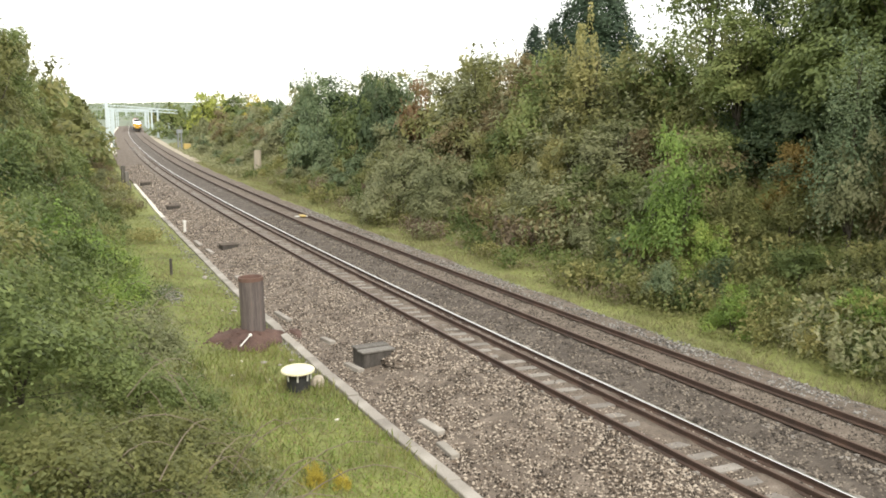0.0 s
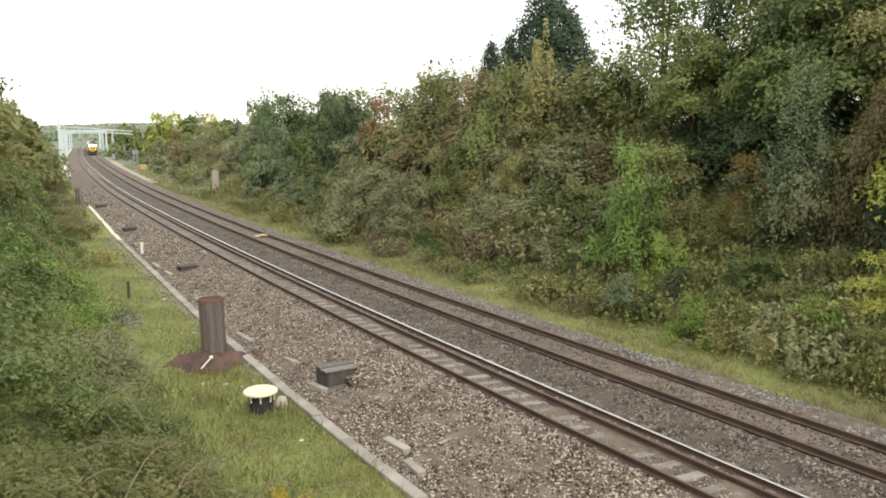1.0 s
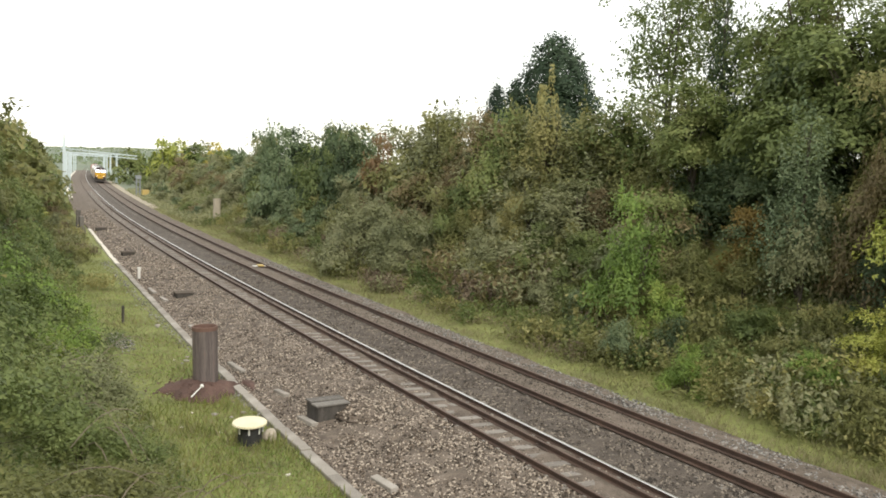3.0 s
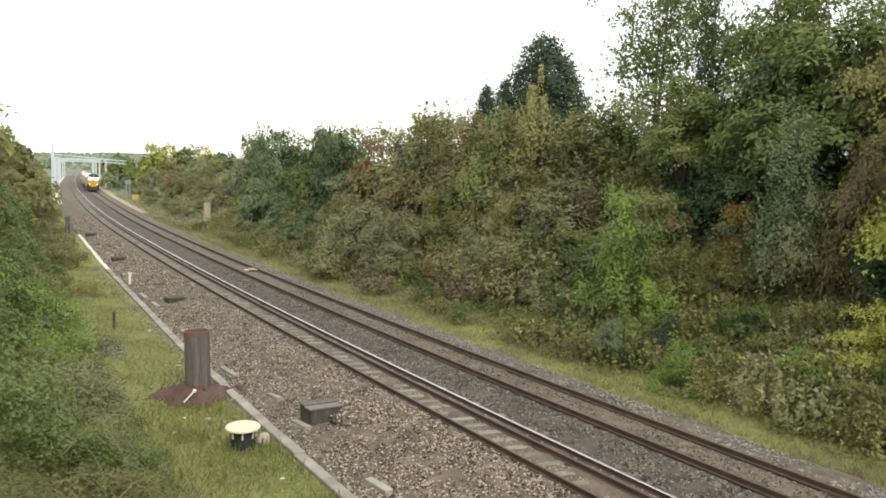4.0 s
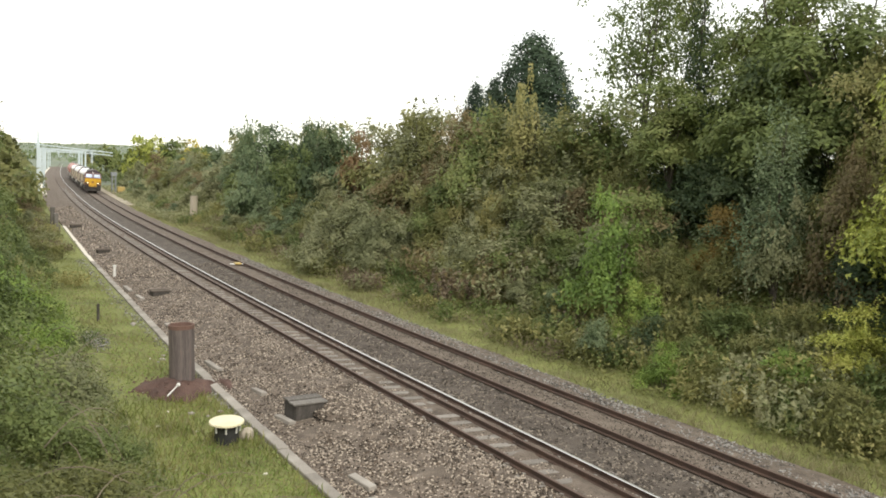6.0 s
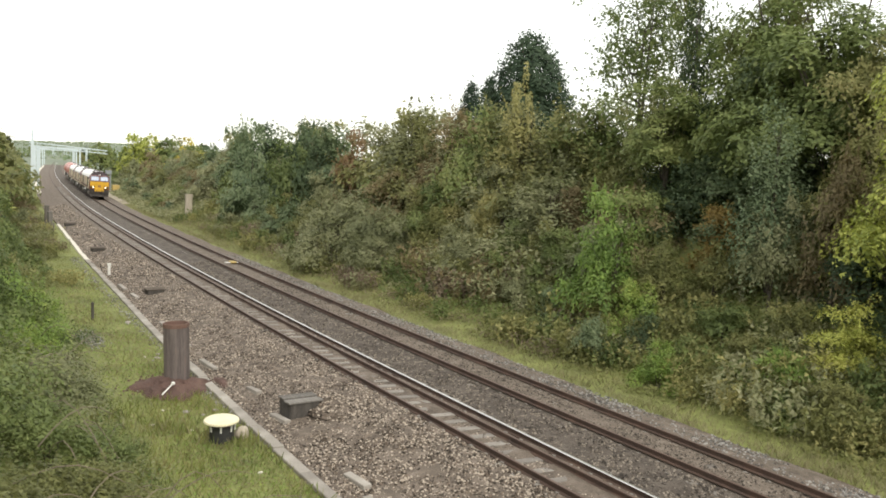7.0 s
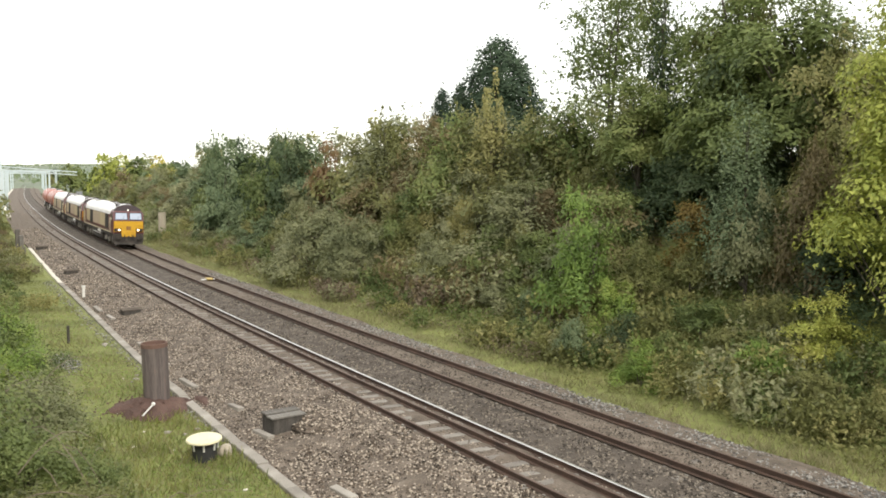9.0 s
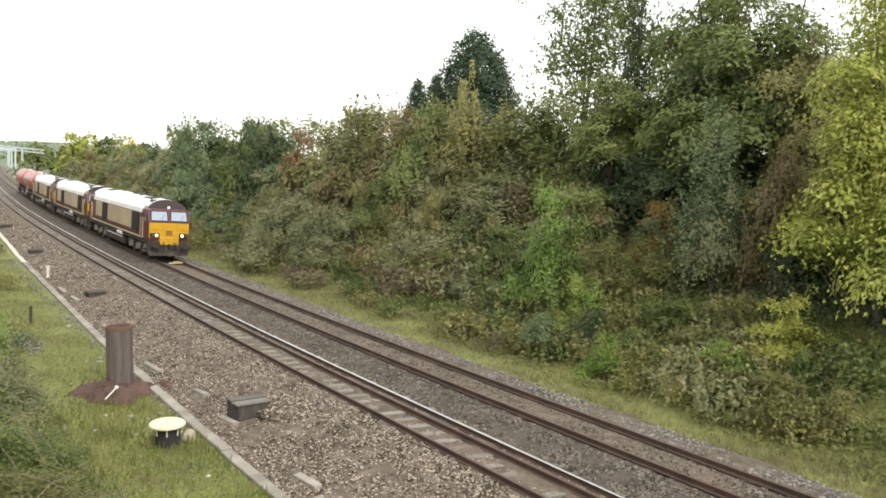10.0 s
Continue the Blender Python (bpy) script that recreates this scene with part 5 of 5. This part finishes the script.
WHEEL_STEEL = material("wheel_steel", [(0.1, 0.085, 0.075), (0.2, 0.175, 0.15)], 0.5, 0.6, 4, 30, 0.1)
TANK_RED = material("tank_red", [(0.28, 0.075, 0.05), (0.38, 0.115, 0.085), (0.46, 0.19, 0.15)], 0.3, 0, 0.9, 10, 0.08)
SPRING_GREY = material("axlebox_grey", [(0.14, 0.125, 0.105), (0.36, 0.335, 0.295)], 0.7, 0.1, 3, 25, 0.15)
LAMP_GLOW = glowing("headlight_glow", (1.0, 0.82, 0.55), 3.5)
LAMP_WHITE = glowing("marker_glow", (1.0, 0.95, 0.85), 1.6)
CAB_GLASS = bpy.data.materials.new("cab_glass")
CAB_GLASS.use_nodes = True
_g = CAB_GLASS.node_tree.nodes["Principled BSDF"]
_g.inputs["Base Color"].default_value = (0.34, 0.39, 0.47, 1)
_g.inputs["Roughness"].default_value = 0.06
_g.inputs["Metallic"].default_value = 0.6

SIDE = [(1.32, 1.3), (1.32, 2.95)]
ARCH = [(1.32, 2.95), (1.27, 3.2), (1.13, 3.45), (0.88, 3.68), (0.5, 3.84), (0.0, 3.9), (-0.5, 3.84), (-0.88, 3.68), (-1.13, 3.45), (-1.27, 3.2), (-1.32, 2.95)]


def xprism(name, profile, x0, x1, mat, parent, label="", shift=None):
    bm = bmesh.new()
    prism(bm, profile, lambda p: Vector((x0, p[0], p[1])), lambda p: Vector((x1 if shift is None else x1 - shift(p[1]), p[0], p[1])))
    return part(name, bm, mat, parent, label)


def wheelset(parent, x, r=0.53):
    for s in (-1, 1):
        bm = bmesh.new()
        tube(bm, (x, s * 0.69, r), (x, s * 0.82, r), r, r, 24)
        tube(bm, (x, s * 0.66, r), (x, s * 0.69, r), r + 0.03, r + 0.03, 24)
        w = part("wheel", bm, WHEEL_STEEL, parent)
        boxed("axlebox", (x - 0.17, x + 0.17, s * 1.05 - 0.1, s * 1.05 + 0.1, r - 0.17, r + 0.2), SPRING_GREY, parent, bevel=0.03)
    bm = bmesh.new()
    tube(bm, (x, -0.66, r), (x, 0.66, r), 0.09, 0.09, 10)
    part("axle", bm, FRAME_BLACK, parent)


def bogie(parent, x, axles, half):
    root = part("bogie", _bogie_frame(half), FRAME_BLACK, parent)
    root.matrix_basis = pose(x, 0, 0)
    for a in axles:
        wheelset(root, a)
    for s in (-1, 1):
        for k in axles[:-1]:
            for d in (0.55, 1.0):
                bm = bmesh.new()
                tube(bm, (k + d, s * 1.12, 0.5), (k + d, s * 1.12, 0.88), 0.09, 0.09, 10)
                part("spring", bm, SPRING_GREY, root)
        boxed("sand_box", (half - 0.45, half - 0.05, s * 1.05 - 0.16, s * 1.05 + 0.16, 0.55, 1.0), SPRING_GREY, root, bevel=0.03)


def _bogie_frame(half):
    bm = bmesh.new()
    for s in (-1, 1):
        box(bm, -half, half, s * 1.0 - 0.09, s * 1.0 + 0.09, 0.62, 0.95, 0.03)
    box(bm, -0.4, 0.4, -0.91, 0.91, 0.6, 0.9, 0.03)
    box(bm, -half, -half + 0.25, -0.91, 0.91, 0.62, 0.9, 0.03)
    box(bm, half - 0.25, half, -0.91, 0.91, 0.62, 0.9, 0.03)
    return bm


def cab(parent, s, front):
    """One end of the locomotive: s is +1 for the leading end."""
    root = new("cab")
    root.parent = parent
    root.matrix_basis = pose(0, 0, 0, 0, 0, 0 if s > 0 else 180)
    lean = lambda z: 0.0 if z < 2.45 else (z - 2.45) * 0.34
    low = [(1.32, 1.3), (1.32, 2.45), (-1.32, 2.45), (-1.32, 1.3)]
    xprism("lower_shell", low, 8.35, 10.15, MAROON, root)
    up = [(1.32, 2.452), (1.32, 2.95), (1.27, 3.2), (1.1, 3.32), (-1.1, 3.32), (-1.27, 3.2), (-1.32, 2.95), (-1.32, 2.452)]
    xprism("window_shell", up, 8.35, 10.15, MAROON, root, shift=lean)
    top = [(1.1, 3.322), (1.13, 3.45), (0.88, 3.68), (0.5, 3.84), (0, 3.9), (-0.5, 3.84), (-0.88, 3.68), (-1.13, 3.45), (-1.1, 3.322)]
    xprism("roof_dome", top, 9.2, 10.15, DOME, root, "dark maroon roof dome over the windscreens", shift=lambda z: 0.32 + (z - 3.32) * 1.0)
    xprism("cab_roof", [(p[0], p[1]) for p in top], 8.35, 9.197, ROOF_GREY, root)
    # the nose
    boxed("nose_panel", (10.152, 10.2, -1.26, 1.26, 1.42, 2.42), NOSE_YELLOW, root, "yellow warning panel", 0.02)
    boxed("nose_grime", (10.202, 10.21, -0.2, 0.2, 1.62, 1.95), WEATHERED, root, "dull weathered mark on the nose")
    boxed("nose_lower", (10.152, 10.26, -0.62, 0.62, 1.0, 1.5), NOSE_YELLOW, root, bevel=0.03)
    for y in (-0.62, 0.62):
        x = 10.02
        bm = bmesh.new()
        prof = [(-0.5, 2.58), (0.5, 2.58), (0.47, 3.14), (-0.47, 3.14)]
        prism(bm, prof, lambda p: Vector((10.13 - (p[1] - 2.45) * 0.34, y + p[0], p[1])), lambda p: Vector((10.175 - (p[1] - 2.45) * 0.34, y + p[0], p[1])))
        w = part("windscreen", bm, CAB_GLASS, root, "pale reflecting windscreen")
        bm = bmesh.new()
        for x0, x1, z0, z1 in ((-0.55, 0.55, 2.52, 2.576), (-0.53, 0.53, 3.144, 3.2), (-0.56, -0.504, 2.578, 3.142), (0.504, 0.56, 2.578, 3.142)):
            prism(bm, [(x0, z0), (x1, z0), (x1, z1), (x0, z1)], lambda p: Vector((10.13 - (p[1] - 2.45) * 0.34, y + p[0], p[1])), lambda p: Vector((10.19 - (p[1] - 2.45) * 0.34, y + p[0], p[1])))
        part("window_frame", bm, GRILLE, w)
        bm = bmesh.new()
        tube(bm, (10.2 - 0.05, y + 0.1, 2.5), (10.2 - 0.17, y + 0.3, 2.95), 0.015, 0.012, 6)
        part("wiper", bm, GRILLE, w)
    for y in (-0.92, 0.92):
        pod = boxed("lamp_pod", (10.202, 10.28, y - 0.3, y + 0.3, 1.48, 1.76), GRILLE, root, bevel=0.03)
        for d, mat in ((-0.11, LAMP_GLOW if front else WHEEL_STEEL), (0.13, WHEEL_STEEL)):
            k = d if y < 0 else -d
            bm = bmesh.new()
            tube(bm, (10.3, y - k, 1.62), (10.325, y - k, 1.62), 0.085 if mat is LAMP_GLOW else 0.08, 0.08 if mat is LAMP_GLOW else 0.07, 18)
            part("headlight", bm, mat, pod, "lit warm-white headlight" if mat is LAMP_GLOW else "")
        boxed("lamp_bracket", (10.202, 10.24, y - 0.26, y + 0.26, 1.98, 2.22), NOSE_YELLOW, root, bevel=0.01)
        bm = bmesh.new()
        tube(bm, (10.2, y * 0.95, 1.05), (10.62, y * 0.95, 1.05), 0.11, 0.11, 14)
        b = part("buffer", bm, FRAME_BLACK, root)
        bm = bmesh.new()
        tube(bm, (10.622, y * 0.95, 1.05), (10.66, y * 0.95, 1.05), 0.25, 0.24, 20)
        part("buffer_head", bm, FRAME_BLACK, b)
    bm = bmesh.new()
    tube(bm, (9.76, 0, 3.41), (9.85, 0, 3.41), 0.062, 0.058, 14)
    part("marker_light", bm, LAMP_WHITE if front else WHEEL_STEEL, root, "small white marker light")
    bm = bmesh.new()
    tube(bm, (10.2, 0, 1.02), (10.5, 0, 1.0), 0.1, 0.08, 10)
    tube(bm, (10.46, 0, 0.98), (10.46, 0, 0.7), 0.05, 0.05, 8)
    part("coupling_hook", bm, FRAME_BLACK, root)
    for y in (-0.35, 0.3, 0.45):
        bm = bmesh.new()
        tube(bm, (10.24, y, 1.2), (10.42, y, 0.72), 0.035, 0.035, 8)
        part("brake_hose", bm, GRILLE, root)
    # skirt and plough
    prof = [(-1.3, 1.29), (1.3, 1.29), (1.3, 0.6), (1.2, 0.32), (-1.2, 0.32), (-1.3, 0.6)]
    xprism("skirt", prof, 9.75, 10.2, FRAME_BLACK, root, "black snowplough skirt", shift=lambda z: -0.12 if z < 0.4 else 0.0)
    for y in (-1.0, 1.0):
        boxed("step", (9.1, 9.7, y * 1.2 - 0.12, y * 1.2 + 0.12, 0.62, 0.68), FRAME_BLACK, root)
    for y in (-1, 1):
        boxed("side_window", (9.0, 9.6, y * 1.322 - 0.012, y * 1.322 + 0.012, 2.45, 3.0), CAB_GLASS, root)
        boxed("cab_door", (8.4, 8.9, y * 1.324 - 0.012, y * 1.324 + 0.012, 1.4, 3.0), MAROON, root)
        bm = bmesh.new()
        for x in (8.36, 8.95):
            tube(bm, (x, y * 1.38, 1.35), (x, y * 1.38, 2.7), 0.018, 0.018, 6)
        part("handrail", bm, CREAM, root, "pale handrail")
    # the cab's pieces are parts of the locomotive itself
    turn = root.matrix_basis.copy()
    for ob in list(root.children):
        ob.parent = parent
        ob.matrix_basis = turn @ ob.matrix_basis
    bpy.data.objects.remove(root)


def locomotive(front):
    root = new("diesel_locomotive")
    xprism("body_side", [(1.32, 1.3), (1.32, 2.948), (-1.32, 2.948), (-1.32, 1.3)], -8.345, 8.345, MAROON, root)
    xprism("roof", ARCH, -8.345, 8.345, ROOF_GREY, root, "pale silver-grey roof")
    for y in (-1, 1):
        def side(name, x0, x1, z0, z1, mat, out=1.33, label=""):
            return boxed(name, (x0, x1, y * out - 0.012, y * out + 0.012, z0, z1), mat, root, label)
        side("gold_band", -2.5, 2.15, 1.72, 2.9, TAN, label="faded pinkish-tan side band")
        side("gold_band", 2.17, 5.0, 1.72, 2.9, GOLD, label="cream-gold side band")
        side("gold_band", 5.02, 5.5, 1.55, 2.94, GOLD)
        g = side("grille", 5.55, 7.5, 1.6, 2.93, GRILLE, 1.334, "dark intake grille")
        for i in range(6):
            boxed("slat", (5.6, 7.45, y * 1.35 - 0.012, y * 1.35 + 0.012, 1.68 + i * 0.2, 1.72 + i * 0.2), FRAME_BLACK, g)
        side("grille", -4.6, -2.7, 1.6, 2.93, GRILLE, 1.334, "dark intake grille")
        side("gold_band", -7.2, -4.8, 1.75, 2.9, GOLD)
        side("body_door", 7.62, 8.2, 1.45, 2.9, MAROON, 1.332)
        side("sill_stripe", -8.3, 8.3, 1.33, 1.4, CREAM, 1.338, "pale gold sill stripe")
        side("lower_band", -2.5, 5.5, 1.48, 1.7, MAROON, 1.336)
        boxed("solebar", (-9.7, 9.7, y * 1.2 - 0.08, y * 1.2 + 0.08, 1.05, 1.297), FRAME_BLACK, root)
    boxed("underframe", (-9.7, 9.7, -1.11, 1.11, 1.0, 1.296), FRAME_BLACK, root)
    tank = boxed("fuel_tank", (-3.1, 2.9, -1.25, 1.25, 0.3, 0.998), FRAME_BLACK, root, bevel=0.16)
    for y in (-1, 1):
        boxed("tank_rail", (-2.6, 2.4, y * 1.27 - 0.02, y * 1.27 + 0.02, 0.82, 0.88), WHITE, tank, "pale tank edge")
        for x in (1.3, 2.1):
            bm = bmesh.new()
            tube(bm, (x, y * 1.28, 1.12), (x + 0.5, y * 1.28, 1.12), 0.13, 0.13, 12)
            part("air_reservoir", bm, WHITE, root)
    boxed("roof_grille", (5.5, 7.5, -0.55, 0.75, 3.62, 3.915), GRILLE, root, "dark roof radiator grille", 0.04)
    boxed("roof_hatch", (0.2, 1.5, -0.2, 0.55, 3.7, 3.93), GRILLE, root, bevel=0.05)
    bm = bmesh.new()
    for y in (-0.85, -0.65):
        tube(bm, (8.5, y, 3.72), (8.9, y, 3.78), 0.05, 0.1, 10)
    part("horn", bm, GRILLE, root)
    boxed("exhaust", (2.6, 3.2, -0.25, 0.25, 3.8, 3.96), FRAME_BLACK, root, bevel=0.05)
    boxed("roof_hatch", (-7.0, -5.2, -0.55, 0.55, 3.7, 3.91), GRILLE, root, bevel=0.04)
    for x in (-6.3, -3.2, 1.2, 4.4, 8.0):
        bm = bmesh.new()
        pts = [(p[0] * 1.008, p[1] + 0.014) for p in ARCH] + [(p[0] * 0.97, p[1] - 0.05) for p in reversed(ARCH)]
        prism(bm, pts, lambda p: Vector((x, p[0], p[1])), lambda p: Vector((x + 0.05, p[0], p[1])))
        part("roof_strip", bm, ROOF_GREY, root)
    cab(root, 1, front)
    cab(root, -1, False)
    bogie(root, 6.4, (-2.05, 0.0, 2.05), 2.9)
    bogie(root, -6.4, (-2.05, 0.0, 2.05), 2.9)
    return root


def tank_wagon():
    root = new("tank_wagon")
    n = 20
    prof = [(1.42 * math.cos(2 * math.pi * i / n), 2.5 + 1.42 * math.sin(2 * math.pi * i / n)) for i in range(n)]
    bm = bmesh.new()
    rings = []
    for x, k in ((-7.35, 0.3), (-7.2, 0.75), (-6.95, 0.95), (-6.6, 1.0), (6.6, 1.0), (6.95, 0.95), (7.2, 0.75), (7.35, 0.3)):
        rings.append([bm.verts.new((x, p[0] * k, 2.5 + (p[1] - 2.5) * k)) for p in prof])
    for a, b in zip(rings, rings[1:]):
        for i in range(n):
            bm.faces.new((a[i], a[(i + 1) % n], b[(i + 1) % n], b[i]))
    bm.faces.new(rings[0])
    bm.faces.new(rings[-1])
    bmesh.ops.recalc_face_normals(bm, faces=bm.faces)
    for f in bm.faces:
        f.smooth = True
    part("barrel", bm, TANK_RED, root, "faded red tank barrel")
    for x in (-4.4, -1.5, 1.5, 4.4):
        bm = bmesh.new()
        pts = [(p[0] * 1.015, 2.5 + (p[1] - 2.5) * 1.015) for p in prof] 
        prism(bm, pts, lambda p: Vector((x, p[0], p[1])), lambda p: Vector((x + 0.12, p[0], p[1])))
        part("band", bm, TANK_RED, root)
    boxed("walkway", (-3.2, 3.2, -0.32, 0.32, 3.9, 3.97), ROOF_GREY, root)
    bm = bmesh.new()
    tube(bm, (0, 0, 3.8), (0, 0, 4.12), 0.35, 0.33, 18)
    part("hatch", bm, FRAME_BLACK, root)
    for y in (-1, 1):
        boxed("solebar", (-7.7, 7.7, y * 1.05 - 0.08, y * 1.05 + 0.08, 0.95, 1.25), FRAME_BLACK, root)
        for x in (-7.72, 7.72):
            s = 1 if x > 0 else -1
            bm = bmesh.new()
            tube(bm, (x, y * 0.87, 1.05), (x + s * 0.5, y * 0.87, 1.05), 0.1, 0.1, 12)
            tube(bm, (x + s * 0.5, y * 0.87, 1.05), (x + s * 0.54, y * 0.87, 1.05), 0.24, 0.24, 16)
            part("buffer", bm, FRAME_BLACK, root)
        bm = bmesh.new()
        for x in (-0.3, 0.3):
            tube(bm, (x, y * 1.38, 1.0), (x, y * 1.0, 3.75), 0.025, 0.025, 6)
        for i in range(7):
            k = i / 6
            tube(bm, (-0.3, y * (1.38 - 0.38 * k), 1.1 + 2.6 * k), (0.3, y * (1.38 - 0.38 * k), 1.1 + 2.6 * k), 0.018, 0.018, 5)
        part("ladder", bm, WHITE, root)
    boxed("end_frame", (-7.75, 7.75, -0.96, 0.96, 1.0, 1.2), FRAME_BLACK, root)
    for x in (-5.2, 0.0, 5.2):
        boxed("saddle", (x - 0.25, x + 0.25, -1.0, 1.0, 1.202, 1.7), FRAME_BLACK, root)
    bogie(root, 5.4, (-0.9, 0.9), 1.6)
    bogie(root, -5.4, (-0.9, 0.9), 1.6)
    return root


TRAIN = []
FRONT_AT_END, SPEED = 53.7, 24.8


def build_train():
    lead = tagged(locomotive(True), "maroon and gold diesel locomotive with yellow nose, headlights lit", "locomotive", "locomotives of the train")
    TRAIN.append((lead, 10.75, 6.4))
    back = tagged(locomotive(False), "maroon and gold diesel locomotive coupled behind the leader", "locomotive", "locomotives of the train")
    TRAIN.append((back, 10.75 + 21.5, 6.4))
    TRAIN.append((copy_thing(back, pose(0, 0, 0)), 10.75 + 43.0, 6.4))
    wagon = tagged(tank_wagon(), "faded red bogie tank wagon at the train's tail", "wagon", "wagons of the train")
    TRAIN.append((wagon, 10.75 + 43.0 + 10.75 + 8.3, 5.4))
    TRAIN.append((copy_thing(wagon, pose(0, 0, 0)), 10.75 + 43.0 + 10.75 + 8.3 + 16.6, 5.4))


def on_track(y, half):
    """The pose of a vehicle whose bogies stand half a wheelbase off y on the far track, nose towards smaller y."""
    a, b = at(4.352, y - half, -0.025), at(4.352, y + half, -0.025)
    fwd = (a - b).normalized()
    left = Vector((0, 0, 1)).cross(fwd).normalized()
    up = fwd.cross(left).normalized()
    m = Matrix((fwd, left, up)).transposed().to_4x4()
    return Matrix.Translation((a + b) / 2) @ m @ pose(0, 0, 0, -1.9, 0, 0)


def motions():
    for vehicle, behind, half in TRAIN:
        walk(vehicle, [(i * 0.5, on_track(FRONT_AT_END + SPEED * (10 - i * 0.5) + behind, half)) for i in range(21)])


# ---- the place is put together ----
build_ground()
build_ballast()
build_kerb()
build_tracks()
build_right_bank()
build_left_bank()
build_distance()
build_low_growth()
build_bramble_stems()
build_weeds()
build_steel_pile(-4.95, 25.2, 1.95, 0.375, POST_RUST, "rusty brown hollow steel pile standing in red soil", -2.0)
build_steel_pile(10.2, 92.5, 2.6, 0.4, PALE_PILE, "pale grey-brown foundation pile among bushes by the far track")
build_spoil()
build_stones()
build_manhole()
build_ballast_bank()
build_catchpit(-2.68, 20.95)
build_catchpit(-2.2, 42.8, 0.95, WORN_PLANK)
build_catchpit(-2.4, 63.1, 1.0, WORN_PLANK)
build_catchpit(-2.35, 84.6, 1.1, WORN_PLANK)
build_small_things()
build_overhead_line()
build_train()
motions()
